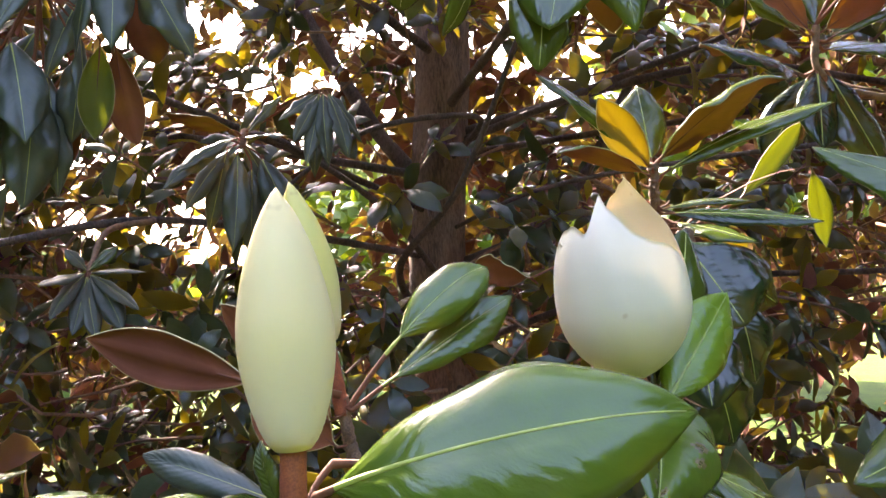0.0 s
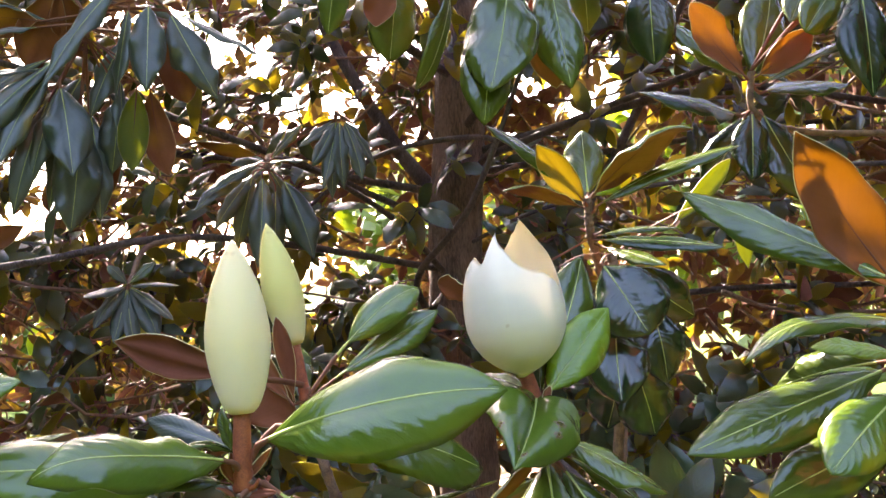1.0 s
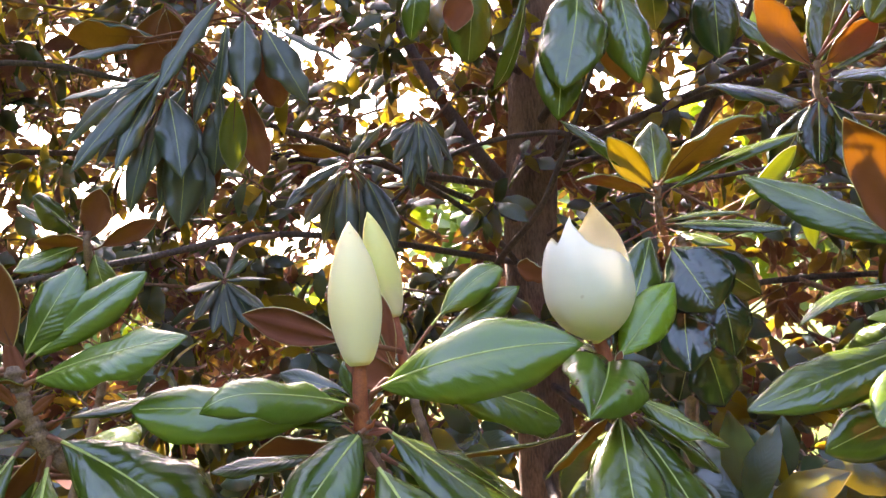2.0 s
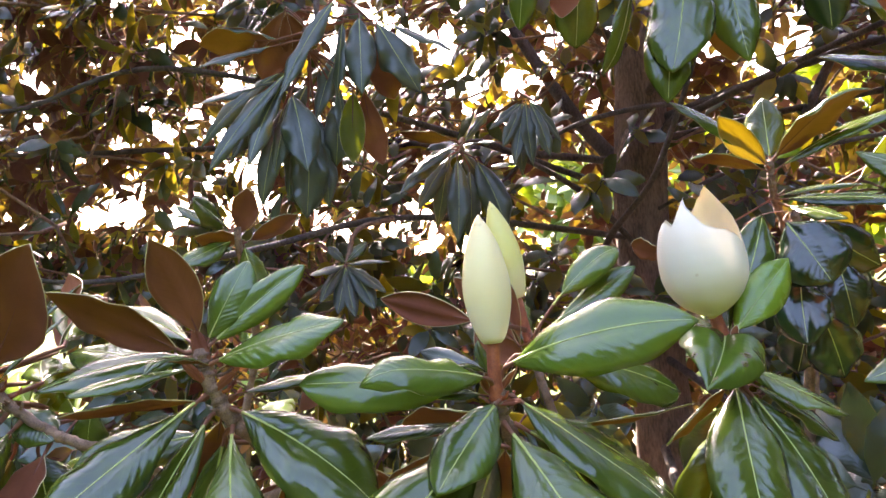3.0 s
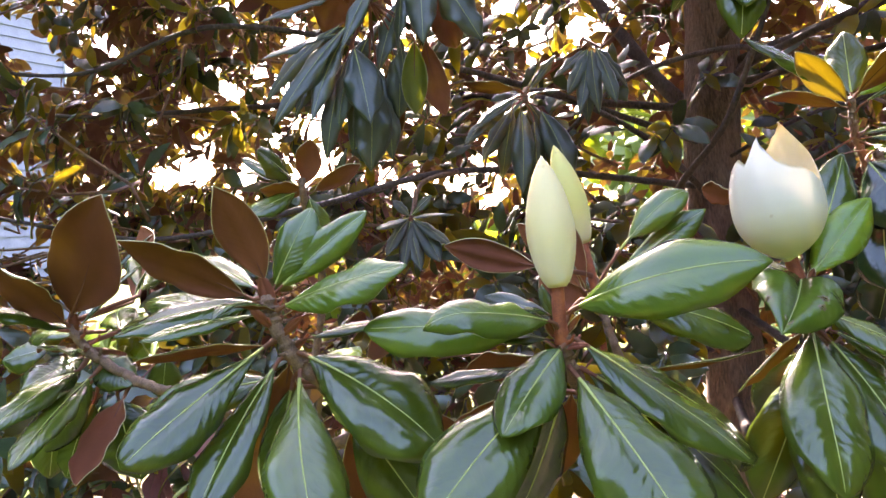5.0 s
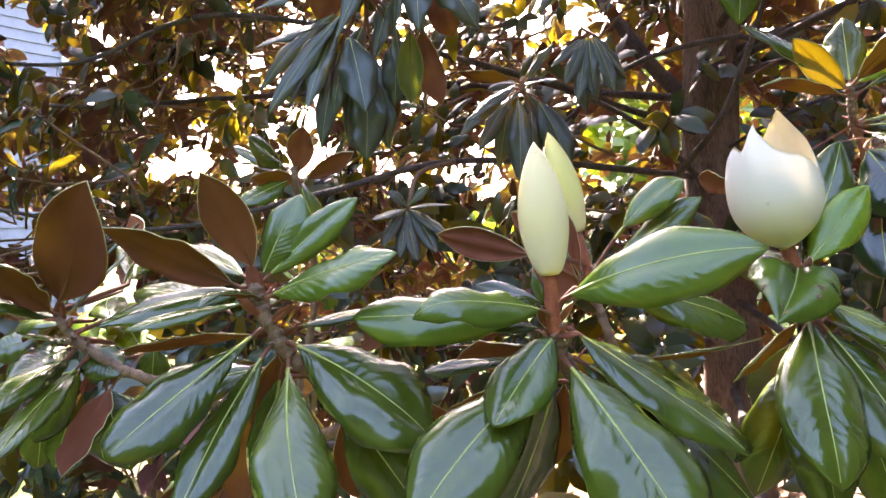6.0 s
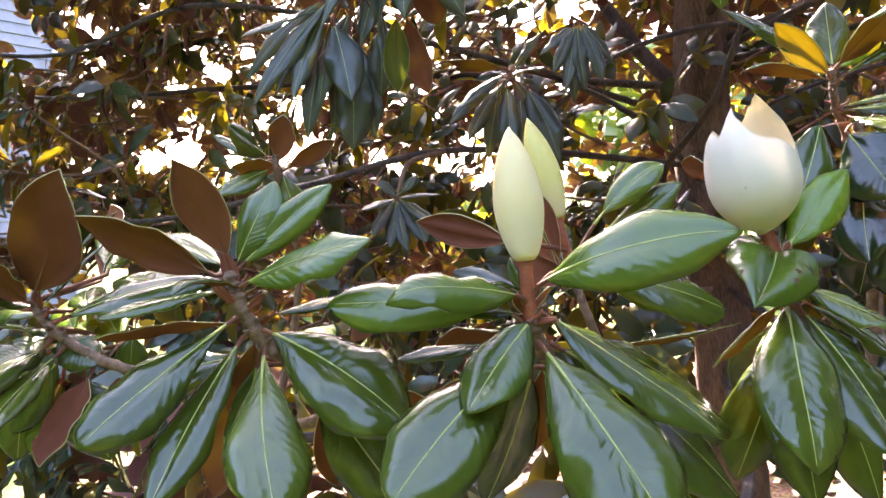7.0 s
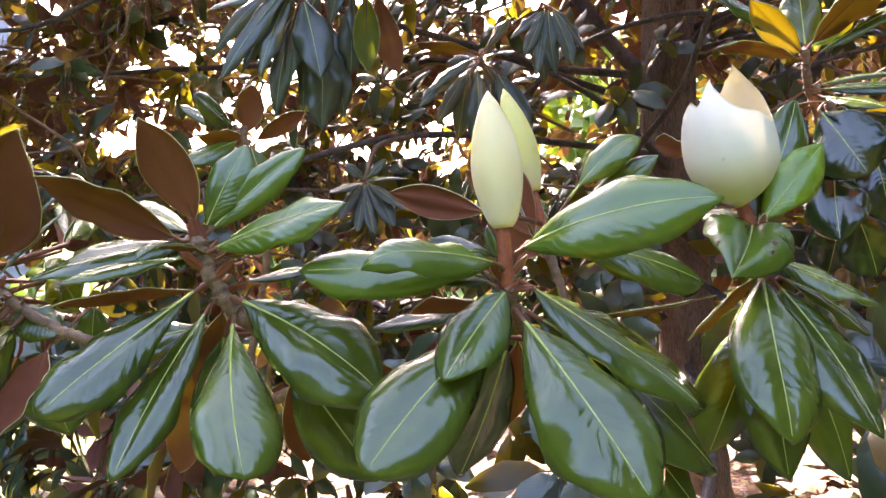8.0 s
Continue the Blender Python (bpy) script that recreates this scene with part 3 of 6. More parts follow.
# openings in the crown where the light comes in: points on their axes, seen from the open side
EYE_SIDE = np.array((0.12, -0.3, 1.49))
OPENINGS = [((-3.67, 2.77, 2.57), 0.11), ((-3.74, 2.68, 2.70), 0.11), ((-3.58, 2.88, 2.47), 0.07), ((-3.35, 3.6, 1.93), 0.10), ((-3.55, 3.55, 1.87), 0.07), ((-3.05, 3.75, 1.86), 0.06), ((-3.81, 3.42, 2.74), 0.07), ((-0.85, 4.69, 2.08), 0.07), ((-1.76, 4.82, 2.85), 0.06), ((-2.99, 3.77, 2.93), 0.06),
            ((-1.65, 4.60, 2.80), 0.07), ((-1.17, 4.67, 2.64), 0.05), ((-3.12, 3.71, 2.38), 0.06), ((0.77, 4.93, 2.37), 0.05), ((2.26, 5.2, 0.77), 0.15), ((1.10, 5.03, 1.14), 0.045), ((0.86, 4.98, 1.56), 0.04), ((1.28, 5.04, 1.42), 0.045), ((1.34, 5.06, 1.14), 0.04), ((0.32, 4.87, 2.55), 0.045), ((0.47, 4.88, 2.69), 0.04), ((0.87, 4.96, 2.09), 0.035), ((1.03, 5.02, 0.96), 0.035), ((1.63, 5.08, 1.59), 0.035), ((1.21, 5.03, 1.28), 0.035), ((-2.69, 3.95, 1.93), 0.06), ((-0.935, 4.76, 1.895), 0.10), ((-0.6, 4.9, 1.9), 0.06), ((-1.24, 3.52, 0.05), 0.20), ((0.34, 3.99, 0.05), 0.24), ((-0.21, 2.98, 0.7), 0.13), ((-0.19, 2.98, 0.5), 0.13), ((-2.14, 3.31, 0.05), 0.07), ((-3.04, 2.65, 1.25), 0.09), ((-3.15, 2.59, 1.17), 0.07), ((-2.11, 3.07, 1.09), 0.05), ((-1.08, 4.70, 1.92), 0.08), ((-0.99, 4.72, 1.65), 0.07), ((-1.38, 4.53, 1.55), 0.05), ((-0.85, 4.81, 2.10), 0.07)]

# many small gaps all over the crown
OPENINGS = [(p, r * 0.86) for p, r in OPENINGS]
gap_rng = np.random.default_rng(91)
OPENINGS += [((gap_rng.uniform(-3.7, 1.8), gap_rng.uniform(4.2, 5.0), gap_rng.uniform(1.45, 3.1)), gap_rng.uniform(0.014, 0.034)) for _ in range(150)]

SHAFTS = [((-0.55, 1.15, 1.2), 0.10), ((-0.12, 1.05, 1.2), 0.10), ((0.28, 1.2, 1.25), 0.12), ((-0.95, 1.3, 1.25), 0.12), ((0.75, 1.6, 1.3), 0.15), ((0.38, 0.78, 1.68), 0.27), ((-0.42, 0.2, 1.55), 0.012), ((0.34, 0.48, 1.42), 0.06), ((0.118, 0.478, 1.552), 0.026), ((-0.577, 0.348, 1.397), 0.04), ((-0.363, 0.44, 1.373), 0.03), ((-0.21, 2.98, 0.72), 0.10), ((-0.9, 2.2, 0.9), 0.12), ((-1.9, 2.5, 0.9), 0.12), ((-0.35, 2.5, 0.03), 0.35), ((-1.24, 3.5, 0.05), 0.32), ((0.34, 4.0, 0.05), 0.36), ((-2.14, 3.3, 0.05), 0.3), ((-2.7, 2.6, 1.1), 0.2)]


SUN_WAY = np.array(to_sun)
GAP_AXES = np.array([unit(np.array(p) - EYE_SIDE) for p, r in OPENINGS])
GAP_SLOPES = np.array([r / np.linalg.norm(np.array(p) - EYE_SIDE) for p, r in OPENINGS])
SHAFT_FEET, SHAFT_RADII = np.array([p for p, r in SHAFTS]), np.array([r for p, r in SHAFTS])


def open_to_light(c):
    q = c - EYE_SIDE
    along = GAP_AXES @ q
    if np.any((along > 0.5) & (np.linalg.norm(q - along[:, None] * GAP_AXES, axis=1) < GAP_SLOPES * along + 0.02)):
        return True
    # shafts by which the sun reaches the front shoots
    q = c - SHAFT_FEET
    along = q @ SUN_WAY
    return bool(np.any((along > 0) & (np.linalg.norm(q - along[:, None] * SUN_WAY, axis=1) < SHAFT_RADII)))


def crown_points(rng, count, box, keep):
    out = []
    while len(out) < count:
        c = np.array([rng.uniform(*box[0]), rng.uniform(*box[1]), rng.uniform(*box[2])])
        # the trunk shows down a gap between the inner branches
        in_gap = c[1] < 2.95 and 0.3 < c[2] < 2.1 and abs(c[0] - (0.12 - 0.32 * (c[1] + 0.3) / 3.3)) < 0.14 and rng.random() < (0.25 if c[2] > 1.35 else 0.95)
        if c[2] > 3.0 and rng.random() < 0.3:
            continue
        if keep(c) and not in_gap and (not open_to_light(c) or rng.random() < 0.04):
            out.append(c)
    return out


def outward(c):
    v = c - np.array((-0.2, 3.0, 1.2))
    if c[1] < 3.4:      # twigs bend out to the open, lighter side
        v[1] -= 1.3
    return unit((v[0], v[1], 0.35 * v[2] + 0.5))


def in_crown(c):
    """Rounded crown; its near side is open in front of the inner branches, where the front shoots stand."""
    r = math.hypot((c[0] + 0.6) * 0.9, c[1] - 3.2)
    limit = 4.3 * (1 - (max(c[2], 2.0) - 2.0) / 7.0)
    if r > limit or math.hypot(c[0] + 0.2, c[1] - 3.0) < 0.25:
        return False
    away = c[1] + 0.3
    if abs(c[0] + 0.25 * away) < 0.35 + 0.70 * away and c[2] < 1.5 + 0.55 * away:
        return c[1] > 1.95 - 0.28 * max(0.0, -c[0] - 0.6) and (c[2] > 1.0 or c[1] > 1.5)
    # above 2.7 m it overhangs unseen, added to block the sky overhead
    return (c[1] > (1.1 if c[0] < 0 else 0.55) and c[2] > 0.8) or c[2] > 2.7


def twigs(rng, centres, dirs):
    verts, faces = [], []
    for c, d in zip(centres, dirs):
        k = rng.uniform(0.18, 0.45)
        back = unit(np.array((-0.2, 3.0, c[2] - 0.1)) - c)
        side = unit(rng.normal(0, 1, 3))
        pts = [c, c - d * k * 0.4 + side * 0.02, c - d * k * 0.55 + back * k * 0.25 + side * 0.09, c - d * k * 0.6 + back * k * 0.4 + side * 0.2]
        if any(open_to_light(p) for p in pts[1:]):
            continue
        v, f = tube_arrays(pts, (0.0035, 0.0045, 0.0055, 0.0065), 5)
        off = len(verts)
        verts += [x - TRUNK for x in v]
        faces += [tuple(off + q for q in g) for g in f]
    return part("brushwood", mesh_of("brushwood", verts, faces, [TWIG]), tree, kind="stuff")


crown_rng = np.random.default_rng(17)
near = crown_points(crown_rng, 2800, ((-4.2, 2.8), (0.5, 4.4), (0.45, 3.4)), in_crown)
near += crown_points(crown_rng, 90, ((-1.9, 1.0), (0.75, 1.6), (0.7, 1.28)), lambda c: c[2] < 1.36 - 0.12 * c[1])
near += crown_points(crown_rng, 60, ((-4.0, -1.7), (0.9, 2.7), (0.9, 2.6)), in_crown)
near += crown_points(crown_rng, 240, ((-4.6, -1.0), (1.8, 4.2), (1.5, 3.3)), in_crown)
near += crown_points(crown_rng, 210, ((-3.4, 2.2), (1.2, 3.4), (0.32, 1.05)), lambda c: True)
placed, dirs = rosettes(crown_rng, near, outward, (8, 13), (0.085, 0.155))
crown_near = scatter_leaves("crown", tree, (placed[0] - TRUNK,) + placed[1:], FINE_ROWS, [FAR_TOP, FAR_UNDER], label="dense dark glossy leaves with rusty undersides")
twigs(crown_rng, near[:2800], dirs[:2800])
far = crown_points(crown_rng, 2100, ((-4.4, 3.4), (-0.9, 6.6), (0.7, 7.0)), lambda c: in_crown(c) and (c[2] > 3.0 or c[1] > 3.6))
placed, dirs = rosettes(crown_rng, far, outward, (8, 13), (0.10, 0.175))
crown_far = scatter_leaves("crown", tree, (placed[0] - TRUNK,) + placed[1:], ROUGH_ROWS, [FAR_TOP, FAR_UNDER], label="dense dark glossy leaves with rusty undersides")
twigs(crown_rng, far[:500], dirs[:500])

# fallen leaves under the tree
litter_rng = np.random.default_rng(29)
count = 1400
lx = np.stack([litter_rng.normal(-0.2, 1.9, count), litter_rng.normal(3.0, 1.8, count), litter_rng.uniform(0.01, 0.05, count)], axis=1)
la = litter_rng.uniform(0, 6.28, count)
fallen = thing("fallen_leaves", (0, 0, 0), "dry curled brown leaves scattered on the ground", "leaf litter", kind="stuff")
DRY = leaf_under("dry_leaf", (0.16, 0.09, 0.05, 1), (0.38, 0.26, 0.16, 1), (0.5, 0.3, 0.1, 1), 0.1, True)
scatter_leaves("dry_leaves", fallen, (lx, np.stack([np.cos(la), np.sin(la), litter_rng.uniform(-0.05, 0.2, count)], axis=1),
               np.stack([litter_rng.normal(0, 0.4, count), litter_rng.normal(0, 0.4, count), np.ones(count)], axis=1),
               litter_rng.uniform(0.12, 0.19, count), np.ones(count)), ROUGH_ROWS, [DRY, DRY])


# ---- garden trees and house in the distance ----
FAR_LEAF = leaf_top("garden_tree_leaf", (0.07, 0.12, 0.02, 1), (0.16, 0.22, 0.04, 1), (0.55, 0.62, 0.08, 1), 0.35, 0.5, True)


def garden_tree(origin, height, spread, seed, count=1500):
    rng = np.random.default_rng(seed)
    ob = thing("garden_tree", origin, "sunlit leafy garden tree on the lawn", "tree", "garden trees")
    org = np.array(origin)
    tube("trunk", [org + (0, 0, -0.2), org + (0.1, 0, height * 0.3), org + (0, 0.1, height * 0.8)], 0.16, 0.03, BARK, ob, seed=seed)
    p = rng.normal(0, 1, (count, 3))
    p /= np.linalg.norm(p, axis=1)[:, None]
    p *= (rng.uniform(0.25, 1, count) ** 0.5)[:, None]
    lumps = 1 + 0.25 * np.array([noise.noise(tuple(q * 2.5 + seed)) for q in p])
    p = p * lumps[:, None] * np.array((spread, spread, height * 0.42)) + (0, 0, height * 0.56)
    scatter_leaves("crown", ob, (p, rng.normal(0, 1, (count, 3)), rng.normal(0, 1, (count, 3)) + (0, 0, 1), rng.uniform(0.35, 0.6, count), rng.uniform(1.0, 1.6, count)), ROUGH_ROWS, [FAR_LEAF, FAR_LEAF])
    return ob


garden_tree((3.2, 11.0, 0), 5.5, 2.4, 61)
garden_tree((8.0, 12.0, 0), 6.5, 3.0, 62)
garden_tree((-1.2, 14.0, 0), 4.2, 2.4, 63)
garden_tree((-6.5, 12.0, 0), 1.7, 2.2, 64)
garden_tree((-10.5, 14.0, 0), 1.6, 2.2, 65)
garden_tree((13.0, 9.0, 0), 6.0, 2.8, 66)


def hedge(origin, along, length, height, seed):
    """Unseen tall dark hedge, added on the camera's side to block low sky from the leaves' gloss; along: degrees in
    which it runs.
    """
    rng = np.random.default_rng(seed)
    ob = thing("hedge", origin, "unseen tall dark green hedge, added to darken the leaves' reflections", "hedge", kind="structure")
    count = int(length * height * 75)
    x, y = rng.uniform(-length / 2, length / 2, count), rng.normal(0, 0.35, count)
    z = rng.uniform(0, 1, count) ** 0.8 * height + 0.5 * np.sin(x * 0.9) + 0.3 * np.sin(x * 2.3)
    ca, sa = math.cos(radians(along)), math.sin(radians(along))
    p = np.stack([x * ca - y * sa, x * sa + y * ca, z], axis=1)
    scatter_leaves("foliage", ob, (p, rng.normal(0, 1, (count, 3)), rng.normal(0, 1, (count, 3)) + (0, 0, 1), rng.uniform(0.4, 0.7, count), rng.uniform(1.2, 1.8, count)), ROUGH_ROWS, [UNSEEN_HEDGE_LEAF, UNSEEN_HEDGE_LEAF])
    return ob


# added out of view, so that only the higher sky mirrors in the leaves
UNSEEN_HEDGE_LEAF = leaf_top("unseen_hedge_leaf", (0.02, 0.04, 0.012, 1), (0.05, 0.08, 0.02, 1), (0.3, 0.4, 0.05, 1), 0.1, 0.5, True)
hedge((0, -9.0, 0), 0, 20, 7.0, 71)
hedge((-8.5, -4.0, 0), 65, 13, 7.5, 72)
hedge((8.0, -3.5, 0), -65, 14, 7.5, 73)


def house():
    ob = thing("house", (-14.8, 5.86, 0), "grey-blue boarded house wall with pale corner board", "house")
    board = plain("house_board_grey_blue", (0.115, 0.12, 0.15, 1), (0.16, 0.165, 0.20, 1), 0.7, 4.0, 0.002)
    trim = plain("house_trim_white", (0.72, 0.71, 0.68, 1), (0.80, 0.79, 0.76, 1), 0.6, 5.0)
    roof_mat = plain("house_roof_grey", (0.08, 0.08, 0.085, 1), (0.14, 0.14, 0.15, 1), 0.85, 8.0, 0.01)

    def block(name, lo, hi, mat, parent=ob):
        x0, y0, z0 = lo
        x1, y1, z1 = hi
        v = [(x, y, z) for z in (z0, z1) for y in (y0, y1) for x in (x0, x1)]
        f = [(0, 2, 3, 1), (4, 5, 7, 6), (0, 1, 5, 4), (2, 6, 7, 3), (0, 4, 6, 2), (1, 3, 7, 5)]
        return part(name, mesh_of(name, v, f, [mat], smooth=False), parent)

    wall = block("wall", (-4, -3.0, -0.2), (3.2, 4, 6.2), board)
    for i in range(34):
        z = 0.1 + i * 0.18
        v = [(3.2, -3.0, z), (3.235, -3.0, z), (3.235, 3.96, z), (3.2, 3.96, z), (3.2, -3.0, z + 0.18), (3.208, -3.0, z + 0.18), (3.208, 3.96, z + 0.18), (3.2, 3.96, z + 0.18)]
        f = [(0, 3, 2, 1), (4, 5, 6, 7), (0, 1, 5, 4), (1, 2, 6, 5), (2, 3, 7, 6), (0, 4, 7, 3)]
        part("board", mesh_of("board", v, f, [board], smooth=False), wall)
    block("corner_board", (3.1, 3.9, -0.1), (3.27, 4.07, 6.2), trim)
    v = [(-4.4, -3.5, 6.2), (3.7, -3.5, 6.2), (3.7, 4.5, 6.2), (-4.4, 4.5, 6.2), (-4.4, 0.5, 8.6), (3.7, 0.5, 8.6)]
    part("roof", mesh_of("roof", v, [(0, 1, 5, 4), (2, 3, 4, 5), (0, 4, 3), (1, 2, 5), (0, 3, 2, 1)], [roof_mat], smooth=False), ob)
    return ob


house()


# ---- the shoots in front ----
SHOOTS = "leafy shoots"


def shoot(name, origin, label):
    return thing(name, origin, label, "leafy shoot", SHOOTS)


bud_shoot = shoot("bud_shoot", (-0.048, 0.286, 1.397), "leafy magnolia shoot with broad glossy leaves round a closed bud")
rear_bud_shoot = shoot("bud_shoot", (-0.068, 0.476, 1.418), "smaller magnolia shoot with curled leaves round a greenish bud")
flower_shoot = shoot("flower_shoot", (0.124, 0.475, 1.385), "leafy magnolia shoot carrying the open white flower")
upturned_shoot = shoot("leafy_shoot", (0.175, 0.772, 1.571), "upright shoot with backlit yellow and brown young leaves")
rust_shoot = shoot("leafy_shoot", (0.413, 0.997, 1.754), "shoot with upturned leaves showing rusty orange undersides")
broad_shoot = shoot("leafy_shoot", (0.421, 0.545, 1.480), "shoot with long leaves, one turned to its orange underside")
hanging_shoot = shoot("leafy_shoot", (0.089, 0.778, 1.904), "drooping shoot with dark glossy leaves hanging straight down")
glossy_shoot = shoot("leafy_shoot", (0.196, 0.736, 1.529), "dark glossy drooping leaves beside the white flower")
spreading_shoot = shoot("leafy_shoot", (-0.262, 0.222, 1.419), "wide rosette of dark green and rust-backed leaves on a scarred twig")
brown_shoot = shoot("leafy_shoot", (-0.488, 0.223, 1.410), "rosette with large upright leaves showing brown undersides")
inner_shoot = shoot("leafy_shoot", (-0.442, 0.533, 1.542), "small rosette of green and brown leaves behind the front shoots")
drooping_shoot = shoot("leafy_shoot", (-0.657, 1.159, 1.962), "large hanging bunch of bluish dark leaves, one backlit yellow")
dark_shoot = shoot("leafy_shoot", (-0.595, 1.861, 1.828), "bunch of very dark hanging leaves in the crown's shade")
star_shoot = shoot("leafy_shoot", (-0.975, 1.851, 1.510), "star-shaped rosette of narrow dark leaves inside the crown")

stem(bud_shoot, [(-0.047, 0.288, 1.404), (-0.046, 0.290, 1.385), (-0.041, 0.305, 1.362), (-0.033, 0.36, 1.32), (-0.02, 0.62, 1.16)], 0.0056, 0.0075, 2)
stem(rear_bud_shoot, [(-0.068, 0.476, 1.430), (-0.064, 0.478, 1.40), (-0.048, 0.50, 1.33), (-0.02, 0.62, 1.16)], 0.0036, 0.006, 3)
stem(flower_shoot, [(0.120, 0.472, 1.402), (0.124, 0.478, 1.385), (0.134, 0.51, 1.35), (0.165, 0.65, 1.24), (0.20, 0.86, 1.12)], 0.0056, 0.008, 4)
stem(upturned_shoot, [(0.174, 0.770, 1.605), (0.176, 0.775, 1.585), (0.178, 0.785, 1.562), (0.195, 0.83, 1.50), (0.22, 0.90, 1.32), (0.20, 0.86, 1.12)], 0.0046, 0.006, 5)
stem(rust_shoot, [(0.413, 0.997, 1.80), (0.42, 1.00, 1.74), (0.52, 1.05, 1.72), (0.80, 1.15, 1.73), (0.95, 1.3, 1.72)], 0.0042, 0.006, 6)
stem(broad_shoot, [(0.41, 0.54, 1.49), (0.43, 0.56, 1.46), (0.48, 0.64, 1.38), (0.50, 0.85, 1.20), (0.32, 1.40, 0.95)], 0.006, 0.010, 7)
stem(hanging_shoot, [(0.089, 0.778, 1.89), (0.09, 0.79, 1.92), (0.09, 0.80, 1.93)], 0.006, 0.009, 8)
stem(glossy_shoot, [(0.196, 0.736, 1.54), (0.205, 0.75, 1.50), (0.21, 0.80, 1.40), (0.20, 0.86, 1.12)], 0.005, 0.008, 9)
stem(spreading_shoot, [(-0.268, 0.222, 1.445), (-0.262, 0.222, 1.42), (-0.248, 0.230, 1.388), (-0.242, 0.255, 1.365), (-0.29, 0.37, 1.29), (-0.5, 0.5, 1.22)], 0.0056, 0.0066, 10)
stem(brown_shoot, [(-0.495, 0.222, 1.425), (-0.480, 0.226, 1.40), (-0.44, 0.24, 1.37), (-0.40, 0.256, 1.352), (-0.36, 0.33, 1.30), (-0.5, 0.5, 1.22)], 0.0042, 0.0052, 11)
stem(inner_shoot, [(-0.440, 0.530, 1.56), (-0.442, 0.535, 1.53), (-0.47, 0.60, 1.40), (-0.55, 0.62, 1.18)], 0.004, 0.006, 12)
stem(drooping_shoot, [(-0.657, 1.159, 1.94), (-0.66, 1.165, 1.97), (-0.665, 1.17, 1.99)], 0.006, 0.010, 13)
stem(dark_shoot, [(-0.595, 1.861, 1.81), (-0.598, 1.88, 1.84), (-0.6, 1.9, 1.85)], 0.006, 0.010, 14)
stem(star_shoot, [(-0.975, 1.851, 1.50), (-0.98, 1.88, 1.53), (-1.0, 2.0, 1.62), (-0.95, 2.16, 1.655)], 0.006, 0.010, 15)

# ---- buds and flower ----
def shell(name, parent, profile, centre, half_angle, height, scale, tip_power, mat, lift=0.0, thick=0.0012, label=""):
    """A petal as a thick curved shell on a turned profile. profile: (height, radius) pairs; half_angle: its half width in degrees;
    tip_power: how it narrows to its tip."""
    hs, rs = [p[0] for p in profile], [p[1] for p in profile]
    nu, nv = 34, 17
    fine_h = np.linspace(hs[0], hs[-1], 120)
    fine_r = np.interp(fine_h, hs, rs)
    for _ in range(6):
        fine_r[1:-1] = (fine_r[:-2] + 2 * fine_r[1:-1] + fine_r[2:]) / 4
    grid = np.zeros((nu, nv, 3))
    for i in range(nu):
        u = i / (nu - 1)
        h = height * u
        wide = (1 - u ** tip_power) ** 0.62 if u < 1 else 0.0
        wide = max(wide, 0.012) * min(1.0, 0.55 + u * 3)
        r = np.interp(h, fine_h, fine_r) * scale + lift
        for j in range(nv):
            v = -1 + 2 * j / (nv - 1)
            ang = radians(centre + half_angle * wide * v)
            grid[i, j] = (r * math.cos(ang), r * math.sin(ang), h)
    du, dv = np.gradient(grid, axis=0), np.gradient(grid, axis=1)
    gn = np.cross(dv, du)
    gn /= np.maximum(np.linalg.norm(gn, axis=2), 1e-12)[:, :, None]
    outer, inner = grid.reshape(-1, 3), (grid + gn * thick * -np.sign(np.sum(gn[5, 8, :2] * -grid[5, 8, :2]) * -1)).reshape(-1, 3)
    n = nu * nv
    faces = []
    for i in range(nu - 1):
        for j in range(nv - 1):
            q = (i * nv + j, i * nv + j + 1, (i + 1) * nv + j + 1, (i + 1) * nv + j)
            faces += [q, tuple(n + x for x in q[::-1])]
    rim = [(i, 0) for i in range(nu)] + [(nu - 1, j) for j in range(1, nv)] + [(i, nv - 1) for i in range(nu - 2, -1, -1)] + [(0, j) for j in range(nv - 2, 0, -1)]
    for x, y in zip(rim, rim[1:] + rim[:1]):
        p, q = x[0] * nv + x[1], y[0] * nv + y[1]
        faces.append((p, q, n + q, n + p))
    me = mesh_of(name, np.concatenate([outer, inner]), faces, [mat])
    return part(name, me, parent, label)


def stalk(parent, low, high, r0, r1, rings=2):
    """Reddish flower stalk with ring scars, in the thing's own coordinates."""
    low, high = np.asarray(low, float), np.asarray(high, float)
    u = np.linspace(0, 1, 24)
    bend = np.outer(np.sin(u * math.pi), (0.0012, 0.0, 0.0))
    pts = low + np.outer(u, high - low) + bend
    rad = r0 + (r1 - r0) * u
    for k in range(rings):
        rad = rad + 0.0011 * np.exp(-((u - (0.06 + 0.14 * k)) / 0.022) ** 2)
    v, f = tube_arrays(pts, rad, 14, 0.05, np.random.default_rng(4))
    return part("stalk", mesh_of("stalk", v, f, [STALK]), parent, "red-brown downy stalk")


BUD_PROFILE = [(0.0, 0.0068), (0.001, 0.0082), (0.004, 0.0100), (0.0085, 0.0121), (0.0155, 0.0144), (0.0225, 0.0162), (0.031, 0.0178), (0.039, 0.0186), (0.048, 0.0184),
               (0.0565, 0.0172), (0.0645, 0.0156), (0.0725, 0.0136), (0.080, 0.0108), (0.0875, 0.0077), (0.094, 0.0043), (0.098, 0.0018), (0.1, 0.0004)]


